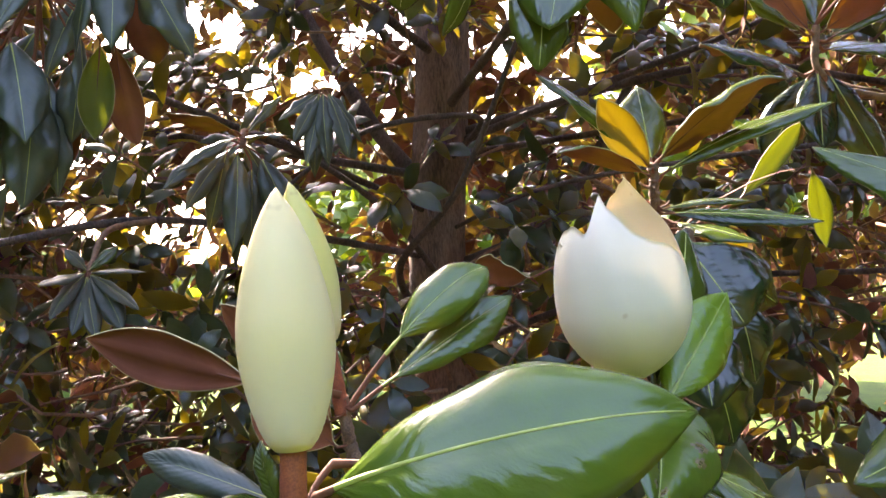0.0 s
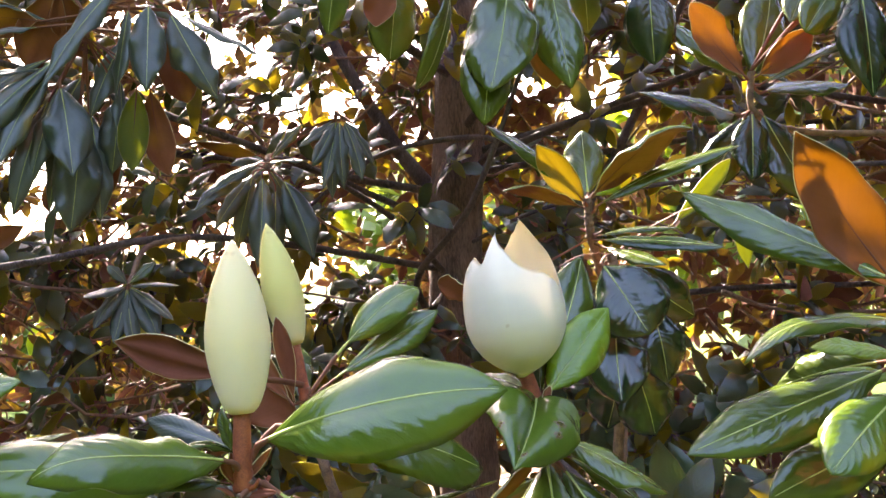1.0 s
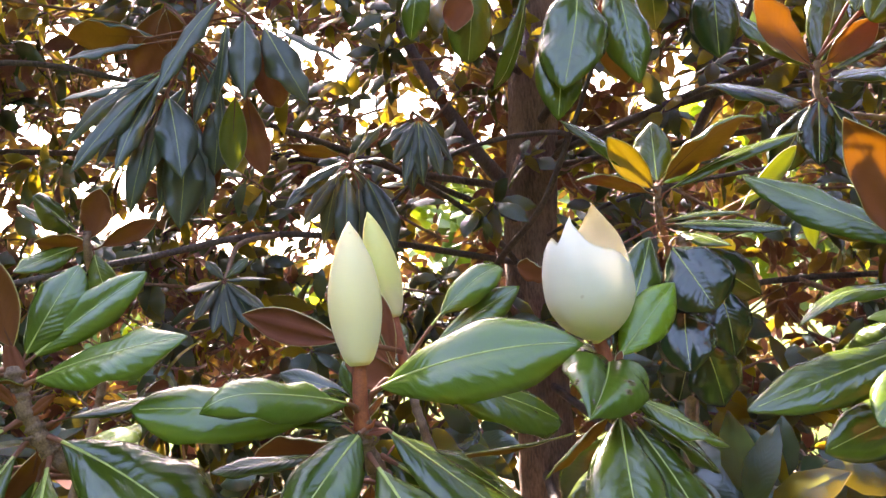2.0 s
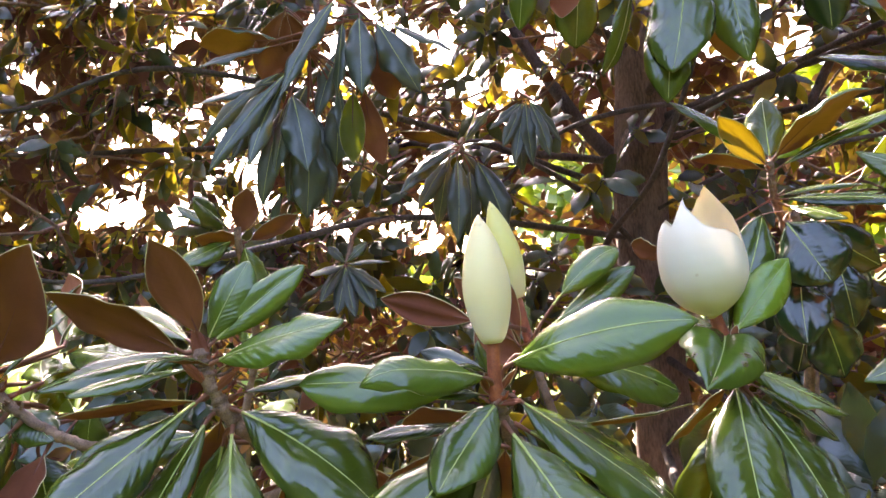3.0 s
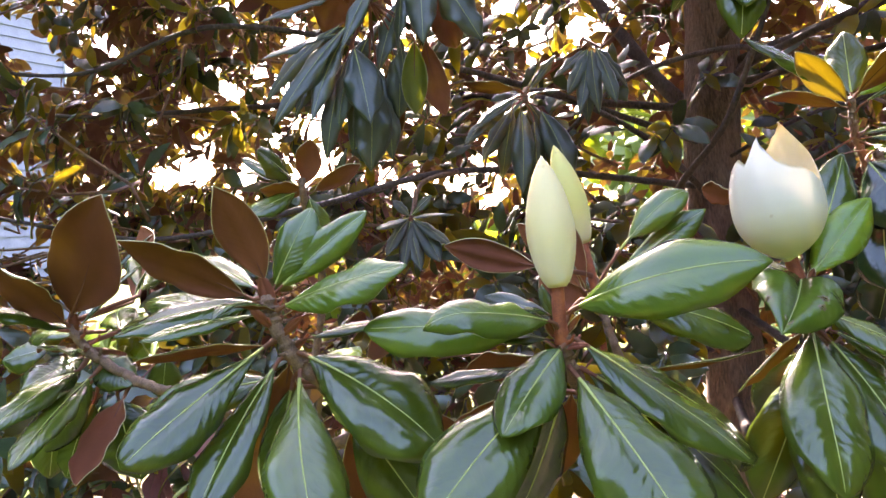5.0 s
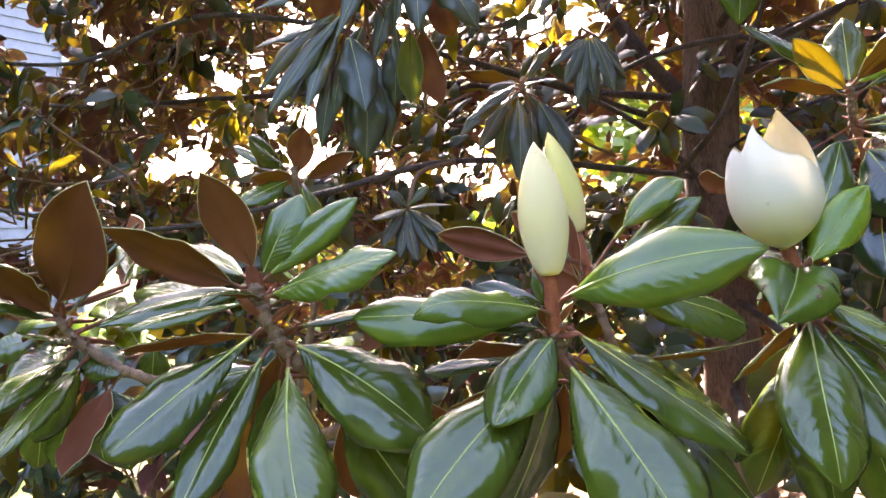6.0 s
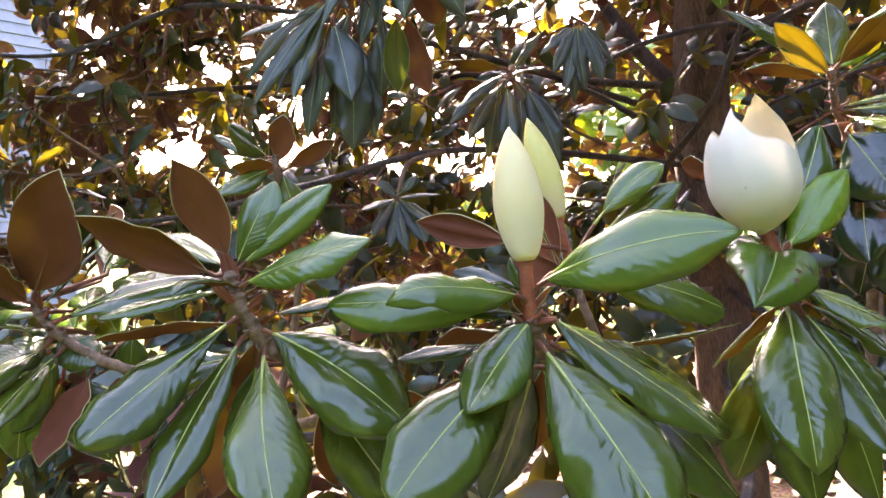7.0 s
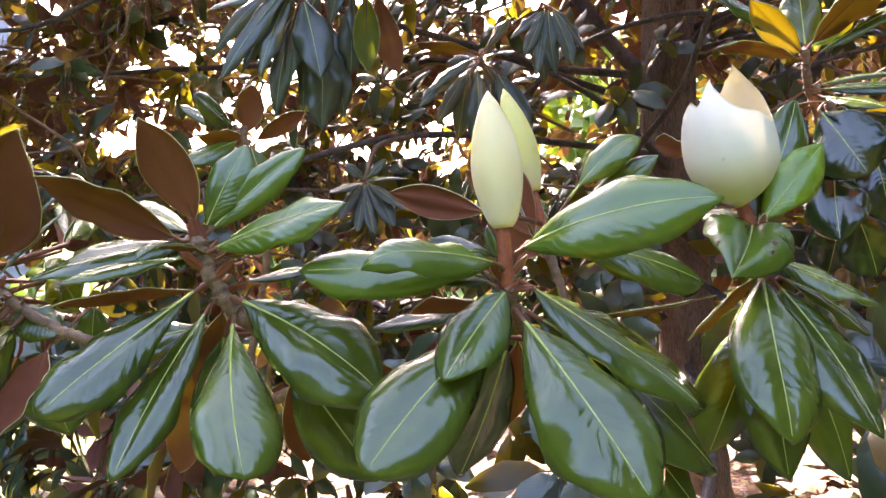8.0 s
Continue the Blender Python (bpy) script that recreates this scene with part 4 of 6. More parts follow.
def bud(origin, top, skin, label, scale, spin, stalk_from, slim=1.0):
    ob = thing("magnolia_bud", origin, label, "flower bud", "magnolia buds")
    ob.matrix_world = Matrix.Translation(origin) @ Vector((0, 0, 1)).rotation_difference(Vector(top) - Vector(origin)).to_matrix().to_4x4() @ Matrix.Rotation(radians(spin), 4, "Z") @ Matrix.Diagonal((scale * slim, scale * slim, scale, 1))
    # closed core, and wrapped outer petals over it
    pts = [(0, 0, h) for h, r in BUD_PROFILE]
    v, f = tube_arrays(pts, [r * 0.90 for h, r in BUD_PROFILE], 28)
    part("core", mesh_of("core", v, f, [skin]), ob)
    for k, (c, ha, hgt, lift, tip) in enumerate(((0, 165, 0.1, 0.0003, 7.0), (180, 90, 0.0975, -0.0006, 5.0), (120, 60, 0.0985, -0.0009, 4.0))):
        shell("petal", ob, BUD_PROFILE, c, ha, hgt, 1.0, tip, skin, lift=lift, thick=0.0007)
    inv = ob.matrix_world.inverted()
    stalk(ob, inv @ Vector(stalk_from), (0, 0, 0.002), 0.0056 / scale, 0.0049 / scale)
    return ob


bud((-0.048, 0.288, 1.439), (-0.055, 0.290, 1.54), BUD_SKIN, "closed pale yellow-green magnolia bud on a red-brown stalk", 1.0, -95, (-0.047, 0.287, 1.395))
bud((-0.078, 0.480, 1.463), (-0.101, 0.475, 1.563), BUD_SKIN_GREEN, "closed light green magnolia bud behind the larger one", 1.02, -60, (-0.068, 0.476, 1.418), 0.84)


FLOWER_PROFILE = [(-0.002, 0.006), (0.002, 0.0155), (0.009, 0.0255), (0.0162, 0.0325), (0.027, 0.0390), (0.038, 0.0420), (0.050, 0.0424), (0.062, 0.0416),
                  (0.075, 0.0394), (0.085, 0.0364), (0.095, 0.0322), (0.105, 0.0275), (0.114, 0.0218), (0.121, 0.0172)]


def cup_petal(parent, line, scale, seed, spread=0.0, curl=0.0, tuck=0.0):
    """A petal of the cup. line: (angle, height) pairs of its upper margin; spread: how far it stands out towards its top; curl: how its margin rolls out;
    tuck: how far its last side slips in behind its neighbour."""
    hs, rs = [p[0] for p in FLOWER_PROFILE], [p[1] for p in FLOWER_PROFILE]
    fine_h = np.linspace(hs[0], hs[-1], 160)
    fine_r = np.interp(fine_h, hs, rs)
    for _ in range(10):
        fine_r[1:-1] = (fine_r[:-2] + 2 * fine_r[1:-1] + fine_r[2:]) / 4
    rng = np.random.default_rng(seed)
    ph = rng.uniform(0, 6.28, 4)
    nu, nv = 30, 97
    ang = np.linspace(line[0][0], line[-1][0], nv)
    top = np.interp(ang, [p[0] for p in line], [p[1] for p in line])
    for _ in range(1):
        top[1:-1] = (top[:-2] + 2 * top[1:-1] + top[2:]) / 4
    peak = np.argmax(top)
    top[peak] += 0.002
    top = top + 0.0007 * np.sin(ang * 0.11 + ph[0]) + 0.0004 * np.sin(ang * 0.31 + ph[1])
    grid = np.zeros((nu, nv, 3))
    for i in range(nu):
        u = i / (nu - 1)
        h = -0.001 + (top + 0.001) * u
        across = (ang - ang[0]) / (ang[-1] - ang[0]) * 2 - 1
        r = np.interp(h, fine_h, fine_r) * (scale - tuck * (across * 0.5 + 0.5) ** 1.5) + spread * (h / 0.1) ** 6 + curl * u ** 9
        r = r + 0.0005 * np.sin(ang * 0.07 + ph[2]) * u + 0.0004 * np.sin(ang * 0.19 + 40 * h + ph[3]) * u - 0.0012 * np.abs(across) ** 5
        a = np.radians(ang)
        grid[i] = np.stack([r * np.cos(a), r * np.sin(a), h], axis=1)
    inward = np.stack([-np.cos(np.radians(ang)), -np.sin(np.radians(ang)), np.zeros(nv)], axis=1)
    thick = np.interp(np.linspace(0, 1, nu), (0, 0.6, 1), (0.0018, 0.0011, 0.0002))
    inner = grid + inward[None] * thick[:, None, None]
    n = nu * nv
    faces = []
    for i in range(nu - 1):
        for j in range(nv - 1):
            q = (i * nv + j, i * nv + j + 1, (i + 1) * nv + j + 1, (i + 1) * nv + j)
            faces += [q, tuple(n + x for x in q[::-1])]
    rim = [(i, 0) for i in range(nu)] + [(nu - 1, j) for j in range(1, nv)] + [(i, nv - 1) for i in range(nu - 2, -1, -1)] + [(0, j) for j in range(nv - 2, 0, -1)]
    for x, y in zip(rim, rim[1:] + rim[:1]):
        p, q = x[0] * nv + x[1], y[0] * nv + y[1]
        faces.append((q, p, n + p, n + q))
    return part("petal", mesh_of("petal", np.concatenate([grid.reshape(-1, 3), inner.reshape(-1, 3)]), faces, [PETAL]), parent)


def flower(origin, top, stalk_from):
    ob = thing("magnolia_flower", origin, "half-open creamy white magnolia flower, cup-shaped, on a red-brown stalk", "flower")
    ob.matrix_world = Matrix.Translation(origin) @ Vector((0, 0, 1)).rotation_difference(Vector(top) - Vector(origin)).to_matrix().to_4x4() @ Matrix.Diagonal((0.95, 0.95, 0.99, 1))
    # broad front petal notched beside its point, low inner petal, blunt petal inside it, tall hollow petal at the back
    cup_petal(ob, ((-212, 0.062), (-203, 0.078), (-190, 0.0885), (-172, 0.0925), (-152, 0.0930), (-140, 0.0925), (-131, 0.0890), (-126, 0.0870), (-122, 0.0905), (-118.5, 0.0990), (-115.5, 0.107), (-112, 0.1105), (-104, 0.1055), (-90, 0.0955), (-79, 0.0865), (-69, 0.081), (-57, 0.0785), (-44, 0.0745), (-30, 0.069), (-15, 0.060), (2, 0.044), (12, 0.028)), 1.0, 21, -0.006)
    cup_petal(ob, ((-150, 0.035), (-120, 0.058), (-95, 0.066), (-70, 0.060), (-45, 0.035)), 0.93, 22)
    cup_petal(ob, ((118, 0.045), (135, 0.066), (150, 0.078), (170, 0.0835), (195, 0.0840), (225, 0.080), (250, 0.066), (270, 0.045)), 0.93, 23)
    cup_petal(ob, ((-34, 0.036), (-16, 0.064), (0, 0.083), (13, 0.097), (24, 0.108), (33, 0.116), (39, 0.119), (52, 0.116), (75, 0.110), (90, 0.101), (105, 0.090), (122, 0.074), (142, 0.050)), 0.988, 24, 0.0006)
    cup_petal(ob, ((60, 0.030), (85, 0.062), (110, 0.071), (135, 0.064), (165, 0.034)), 0.90, 25)
    v, f = tube_arrays([(0, 0, -0.004), (0, 0, 0.004), (0, 0, 0.014), (0, 0, 0.026), (0, 0, 0.034)], (0.006, 0.008, 0.0085, 0.006, 0.002), 14)
    part("receptacle", mesh_of("receptacle", v, f, [BUD_SKIN_GREEN]), ob, "pale green cone")
    stalk(ob, ob.matrix_world.inverted() @ Vector(stalk_from), (0, 0, 0.0), 0.0066, 0.0062)
    return ob


flower((0.1085, 0.4740, 1.4425), (0.0925, 0.4740, 1.5490), (0.121, 0.476, 1.398))


# ---- leaves, shoot by shoot ----

leaf(bud_shoot, (-0.041, 0.294, 1.419), (0.104, 0.296, 1.452), 0.067, (0.42, -0.66, 0.62), 58, 4, 0.12, MID, taper=0.85, wave=0.5)
leaf(bud_shoot, (-0.052, 0.285, 1.410), (-0.179, 0.218, 1.418), 0.052, (0.250, -0.680, 0.690), 14, 0, 0.1, MID, taper=0.45)
leaf(bud_shoot, (-0.050, 0.277, 1.413), (-0.118, 0.196, 1.420), 0.040, (0.30, -0.64, 0.705), 30, 62, 0.06, MID, taper=0.62, wave=1.6)
leaf(bud_shoot, (-0.044, 0.283, 1.396), (-0.071, 0.212, 1.343), 0.053, (0.197, -0.831, 0.520), 18, 0, 0.1, MID)
leaf(bud_shoot, (-0.041, 0.285, 1.377), (0.061, 0.218, 1.269), 0.090, (0.490, -0.684, 0.540), 22, 0, 0.12, GREEN, taper=0.5, belly=1.15)
leaf(bud_shoot, (-0.037, 0.292, 1.398), (0.084, 0.308, 1.305), 0.056, (0.451, -0.353, 0.820), 15, 10, 0.05, GREEN)
leaf(bud_shoot, (-0.030, 0.324, 1.381), (0.079, 0.404, 1.282), 0.100, (0.550, -0.163, 0.819), 20, 0, 0.1, GREEN, belly=1.15)
leaf(bud_shoot, (-0.038, 0.300, 1.375), (0.090, 0.341, 1.247), 0.091, (0.592, -0.426, 0.684), 20, 0, 0.1, GREEN)
leaf(bud_shoot, (-0.040, 0.316, 1.353), (0.079, 0.334, 1.215), 0.062, (0.558, -0.624, 0.548), 20, 0, 0.1, GREEN)
leaf(bud_shoot, (-0.048, 0.288, 1.373), (-0.109, 0.164, 1.294), 0.079, (0.195, -0.807, 0.557), 22, 0, 0.12, GREEN, taper=0.5, belly=1.15)
leaf(bud_shoot, (-0.056, 0.289, 1.398), (-0.122, 0.253, 1.404), 0.022, (0.250, -0.389, 0.887), 15, 0, 0.1, GREEN)
leaf(bud_shoot, (-0.058, 0.295, 1.383), (-0.138, 0.309, 1.370), 0.037, (-0.288, 0.742, 0.605), 15, 0, 0.1, GREEN)
leaf(bud_shoot, (-0.067, 0.305, 1.374), (-0.147, 0.261, 1.369), 0.020, (0.190, -0.245, 0.951), 15, 0, 0.1, GREEN)
leaf(bud_shoot, (-0.042, 0.327, 1.424), (0.080, 0.410, 1.381), 0.059, (0.448, -0.454, 0.770), 20, 0, 0.1, GREEN, taper=0.6, belly=1.2)
leaf(bud_shoot, (-0.016, 0.370, 1.357), (0.088, 0.436, 1.367), 0.017, (-0.127, 0.439, 0.889), -15, 0, 0.1, GREEN)
leaf(bud_shoot, (-0.079, 0.329, 1.350), (-0.169, 0.335, 1.311), 0.033, (-0.331, 0.813, 0.480), 10, 0, 0.1, GREEN)
leaf(bud_shoot, (-0.054, 0.328, 1.351), (-0.082, 0.373, 1.265), 0.033, (-0.400, 0.904, 0.150), 15, 0, 0.1, GREEN)
leaf(bud_shoot, (-0.061, 0.325, 1.351), (-0.129, 0.370, 1.217), 0.056, (0.601, -0.760, 0.249), 15, 0, 0.1, GREEN)

leaf(rear_bud_shoot, (-0.092, 0.412, 1.444), (-0.206, 0.428, 1.470), 0.034, (-0.407, 0.909, 0.092), -15, 0, 0.3, GREEN, taper=0.75, stem=0.12)
leaf(rear_bud_shoot, (-0.072, 0.458, 1.420), (-0.084, 0.450, 1.487), 0.016, (-0.412, 0.910, 0.043), 10, 0, 0.15, BRACT)
leaf(rear_bud_shoot, (-0.063, 0.474, 1.424), (0.020, 0.506, 1.508), 0.042, (0.162, -0.727, 0.667), 25, 35, 0.15, MID, taper=0.6, stem=0.4)
leaf(rear_bud_shoot, (-0.061, 0.472, 1.422), (0.036, 0.508, 1.489), 0.034, (0.442, -0.316, 0.840), 15, 0, 0.2, MID, taper=0.8, stem=0.25)
leaf(rear_bud_shoot, (-0.070, 0.470, 1.400), (-0.122, 0.470, 1.436), 0.048, (-0.400, 0.904, 0.150), 15, 0, 0.1, GREEN)
leaf(rear_bud_shoot, (-0.074, 0.460, 1.417), (-0.142, 0.469, 1.487), 0.031, (-0.136, 0.881, 0.454), 20, 0, 0.15, GREEN)
leaf(rear_bud_shoot, (-0.070, 0.478, 1.414), (-0.096, 0.530, 1.464), 0.035, (0.509, -0.823, 0.251), 20, 0, 0.15, GREEN)

leaf(flower_shoot, (0.117, 0.477, 1.423), (0.103, 0.383, 1.387), 0.085, (0.323, -0.573, 0.753), 12, 0, 0.32, MID, taper=0.95, stem=0.03, belly=0.45, holes=True)
leaf(flower_shoot, (0.123, 0.470, 1.423), (0.177, 0.528, 1.489), 0.046, (0.118, -0.920, 0.374), 10, 0, 0.12, YOUNG)
leaf(flower_shoot, (0.121, 0.489, 1.426), (0.157, 0.555, 1.533), 0.052, (0.227, -0.936, 0.270), 12, 0, 0.1, GREEN)
leaf(flower_shoot, (0.120, 0.482, 1.423), (0.134, 0.530, 1.477), 0.035, (0.897, -0.392, 0.205), 12, 0, 0.1, GREEN)
leaf(flower_shoot, (0.123, 0.462, 1.383), (0.142, 0.344, 1.271), 0.081, (0.354, -0.815, 0.459), 18, 10, 0.14, GREEN, taper=0.55, belly=1.1)
leaf(flower_shoot, (0.132, 0.475, 1.373), (0.205, 0.395, 1.263), 0.086, (0.556, -0.643, 0.528), 18, 0, 0.14, GREEN)
leaf(flower_shoot, (0.132, 0.473, 1.392), (0.215, 0.471, 1.351), 0.048, (0.341, -0.345, 0.875), 18, 0, 0.1, GREEN)
leaf(flower_shoot, (0.119, 0.467, 1.379), (0.060, 0.464, 1.322), 0.028, (-0.850, 0.424, 0.314), 12, 0, 0.1, GREEN)
leaf(flower_shoot, (0.124, 0.497, 1.348), (0.072, 0.485, 1.212), 0.069, (0.400, -0.795, 0.456), 15, 0, 0.1, GREEN)
leaf(flower_shoot, (0.127, 0.491, 1.347), (0.140, 0.449, 1.206), 0.067, (0.400, -0.795, 0.456), 15, 0, 0.1, GREEN)
leaf(flower_shoot, (0.119, 0.481, 1.420), (0.071, 0.520, 1.435), 0.035, (0.250, -0.389, 0.887), 15, 0, 0.1, GREEN)
leaf(flower_shoot, (0.137, 0.494, 1.374), (0.212, 0.533, 1.315), 0.034, (0.562, -0.298, 0.771), 15, 0, 0.1, GREEN)
leaf(flower_shoot, (0.133, 0.503, 1.346), (0.191, 0.516, 1.185), 0.067, (0.490, -0.749, 0.446), 15, 0, 0.1, GREEN)
leaf(flower_shoot, (0.121, 0.501, 1.361), (0.069, 0.553, 1.274), 0.053, (0.412, -0.840, 0.354), 15, 0, 0.1, GREEN)

leaf(upturned_shoot, (0.173, 0.771, 1.599), (0.118, 0.726, 1.662), 0.039, (0.189, 0.923, 0.334), 10, 0, 0.12, YOUNG)
leaf(upturned_shoot, (0.177, 0.771, 1.606), (0.285, 0.722, 1.673), 0.069, (-0.582, 0.479, 0.657), 20, 45, 0.15, GREEN)
leaf(upturned_shoot, (0.169, 0.780, 1.609), (0.062, 0.733, 1.687), 0.044, (0.286, -0.519, 0.805), 12, 0, 0.1, GREEN)
leaf(upturned_shoot, (0.170, 0.771, 1.595), (0.081, 0.708, 1.609), 0.029, (-0.056, 0.518, 0.854), 15, 30, 0.2, GREEN)
leaf(upturned_shoot, (0.181, 0.772, 1.594), (0.343, 0.770, 1.661), 0.038, (-0.138, -0.474, 0.870), 22, 0, 0.1, GREEN)
leaf(upturned_shoot, (0.176, 0.791, 1.608), (0.172, 0.847, 1.698), 0.054, (0.129, -0.990, 0.059), 10, 0, 0.1, GREEN)
leaf(upturned_shoot, (0.181, 0.782, 1.608), (0.231, 0.806, 1.651), 0.030, (0.126, -0.952, 0.278), 10, 0, 0.1, YOUNG)
leaf(upturned_shoot, (0.185, 0.774, 1.558), (0.317, 0.731, 1.546), 0.034, (0.062, -0.595, 0.816), 12, 0, 0.1, DEEP_SHADED)
leaf(upturned_shoot, (0.183, 0.774, 1.562), (0.284, 0.816, 1.572), 0.022, (0.057, -0.350, 0.935), 12, 0, 0.1, GREEN)
leaf(upturned_shoot, (0.282, 0.866, 1.579), (0.366, 0.923, 1.668), 0.028, (0.092, 0.964, 0.248), 10, 0, 0.1, LIME)
leaf(upturned_shoot, (0.359, 0.875, 1.613), (0.375, 0.880, 1.525), 0.029, (-0.121, 0.962, 0.245), 14, 10, 0.1, LIME, taper=0.8)
leaf(upturned_shoot, (0.054, 0.719, 1.498), (0.003, 0.752, 1.512), 0.035, (-0.099, 0.820, 0.564), 10, 0, 0.1, GREEN)
leaf(upturned_shoot, (0.193, 0.775, 1.549), (0.250, 0.703, 1.527), 0.041, (0.316, -0.733, 0.603), 20, 0, 0.1, GREEN)

leaf(rust_shoot, (0.410, 0.995, 1.788), (0.327, 0.960, 1.889), 0.060, (-0.329, 0.942, -0.060), 10, 0, 0.1, ORANGE)
leaf(rust_shoot, (0.420, 0.996, 1.792), (0.490, 0.973, 1.848), 0.048, (0.192, 0.952, 0.240), 10, 0, 0.1, ORANGE)
leaf(rust_shoot, (0.425, 0.998, 1.780), (0.575, 0.964, 1.846), 0.046, (-0.149, -0.369, 0.917), 15, 0, 0.1, GREEN)
leaf(rust_shoot, (0.404, 1.005, 1.790), (0.306, 1.028, 1.890), 0.057, (0.316, -0.733, 0.603), 15, 0, 0.1, GREEN)
leaf(rust_shoot, (0.397, 0.996, 1.738), (0.246, 0.875, 1.749), 0.083, (0.090, -0.625, 0.775), 15, 0, 0.1, DEEP_SHADED)
leaf(rust_shoot, (0.413, 0.997, 1.746), (0.400, 0.950, 1.643), 0.063, (0.129, -0.990, 0.062), 12, 0, 0.12, DEEP_SHADED)
leaf(rust_shoot, (0.424, 0.999, 1.746), (0.488, 0.982, 1.611), 0.078, (0.332, -0.936, 0.114), 12, 0, 0.12, DEEP_SHADED)
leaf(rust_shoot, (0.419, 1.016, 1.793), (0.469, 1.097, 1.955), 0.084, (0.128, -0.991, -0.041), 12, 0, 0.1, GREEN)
leaf(rust_shoot, (0.405, 0.997, 1.741), (0.349, 0.994, 1.639), 0.064, (-0.085, -0.981, 0.176), 12, 0, 0.12, DEEP_SHADED)
leaf(rust_shoot, (0.430, 1.019, 1.774), (0.613, 1.202, 1.823), 0.062, (0.186, -0.541, 0.820), 12, 0, 0.12, GREEN)

leaf(broad_shoot, (0.401, 0.502, 1.497), (0.306, 0.445, 1.618), 0.060, (-0.447, 0.780, 0.437), 12, 8, 0.12, ORANGE, taper=0.9)
leaf(broad_shoot, (0.390, 0.480, 1.506), (0.244, 0.558, 1.588), 0.050, (0.002, -0.737, 0.676), 18, 0, 0.1, MID)
leaf(broad_shoot, (0.421, 0.545, 1.473), (0.262, 0.425, 1.453), 0.033, (0.061, -0.385, 0.921), 20, 45, 0.1, GREEN)
leaf(broad_shoot, (0.407, 0.545, 1.439), (0.228, 0.464, 1.382), 0.056, (0.102, -0.728, 0.678), 15, 0, 0.08, GREEN)
leaf(broad_shoot, (0.394, 0.504, 1.421), (0.320, 0.436, 1.376), 0.052, (0.119, -0.874, 0.472), 15, 0, 0.1, MID)
leaf(broad_shoot, (0.406, 0.527, 1.391), (0.288, 0.473, 1.348), 0.054, (0.112, -0.816, 0.567), 15, 0, 0.1, GREEN)
leaf(broad_shoot, (0.425, 0.567, 1.445), (0.352, 0.578, 1.451), 0.032, (0.070, -0.457, 0.887), 15, 30, 0.1, YOUNG)
leaf(broad_shoot, (0.404, 0.540, 1.545), (0.344, 0.592, 1.579), 0.022, (0.082, -0.558, 0.826), 15, 0, 0.1, YOUNG)
leaf(broad_shoot, (0.419, 0.587, 1.439), (0.343, 0.659, 1.405), 0.051, (0.124, -0.921, 0.369), 15, 0, 0.1, GREEN)

leaf(hanging_shoot, (0.089, 0.749, 1.872), (0.072, 0.672, 1.710), 0.090, (0.128, -0.971, 0.203), 15, 0, 0.12, GREEN)
leaf(hanging_shoot, (0.069, 0.748, 1.821), (0.063, 0.693, 1.679), 0.067, (0.223, -0.954, 0.201), 15, 20, 0.12, GREEN)
leaf(hanging_shoot, (0.131, 0.784, 1.890), (0.158, 0.753, 1.729), 0.066, (0.319, -0.925, 0.204), 15, 0, 0.16, GREEN)
leaf(hanging_shoot, (0.114, 0.783, 1.857), (0.142, 0.791, 1.739), 0.066, (-0.326, 0.932, -0.160), 15, 0, 0.1, RUST)
leaf(hanging_shoot, (0.016, 0.819, 1.890), (-0.031, 0.819, 1.751), 0.039, (0.883, -0.413, 0.225), 15, 20, 0.1, GREEN)
leaf(hanging_shoot, (0.257, 0.850, 1.901), (0.261, 0.835, 1.773), 0.069, (0.129, -0.986, 0.108), 15, 0, 0.16, DEEP_SHADED)
leaf(hanging_shoot, (0.179, 0.890, 1.922), (0.188, 0.944, 1.849), 0.066, (0.434, -0.899, 0.063), 15, 0, 0.12, RUST)
leaf(hanging_shoot, (-0.160, 0.944, 1.981), (-0.177, 0.947, 1.867), 0.053, (-0.182, -0.958, 0.221), 15, 0, 0.12, GREEN)
leaf(hanging_shoot, (-0.089, 1.004, 1.984), (-0.100, 1.008, 1.841), 0.083, (0.332, -0.917, 0.221), 15, 0, 0.12, GREEN)
leaf(hanging_shoot, (-0.102, 0.983, 1.959), (-0.115, 0.984, 1.887), 0.055, (-0.128, 0.991, 0.041), 15, 0, 0.12, RUST)

leaf(glossy_shoot, (0.184, 0.704, 1.531), (0.227, 0.662, 1.458), 0.092, (0.015, -0.989, -0.148), 15, 0, 0.12, DEEP_SHADED)
leaf(glossy_shoot, (0.199, 0.719, 1.474), (0.199, 0.661, 1.390), 0.072, (-0.082, -0.996, 0.036), 15, 0, 0.18, DEEP_SHADED)
leaf(glossy_shoot, (0.238, 0.743, 1.485), (0.253, 0.729, 1.401), 0.068, (0.231, -0.972, 0.032), 15, 0, 0.14, DEEP_SHADED)
leaf(glossy_shoot, (0.220, 0.764, 1.421), (0.244, 0.770, 1.338), 0.078, (0.128, -0.991, 0.033), 15, 0, 0.14, DEEP_SHADED)
leaf(glossy_shoot, (0.140, 0.689, 1.528), (0.163, 0.715, 1.462), 0.048, (0.026, -1.000, 0.012), 15, 0, 0.12, DEEP_SHADED)
leaf(glossy_shoot, (0.211, 0.738, 1.528), (0.294, 0.792, 1.470), 0.065, (0.361, -0.922, -0.139), 15, 0, 0.12, DEEP_SHADED)
leaf(glossy_shoot, (0.210, 0.783, 1.420), (0.194, 0.814, 1.337), 0.071, (0.128, -0.991, 0.033), 15, 0, 0.14, DEEP_SHADED)
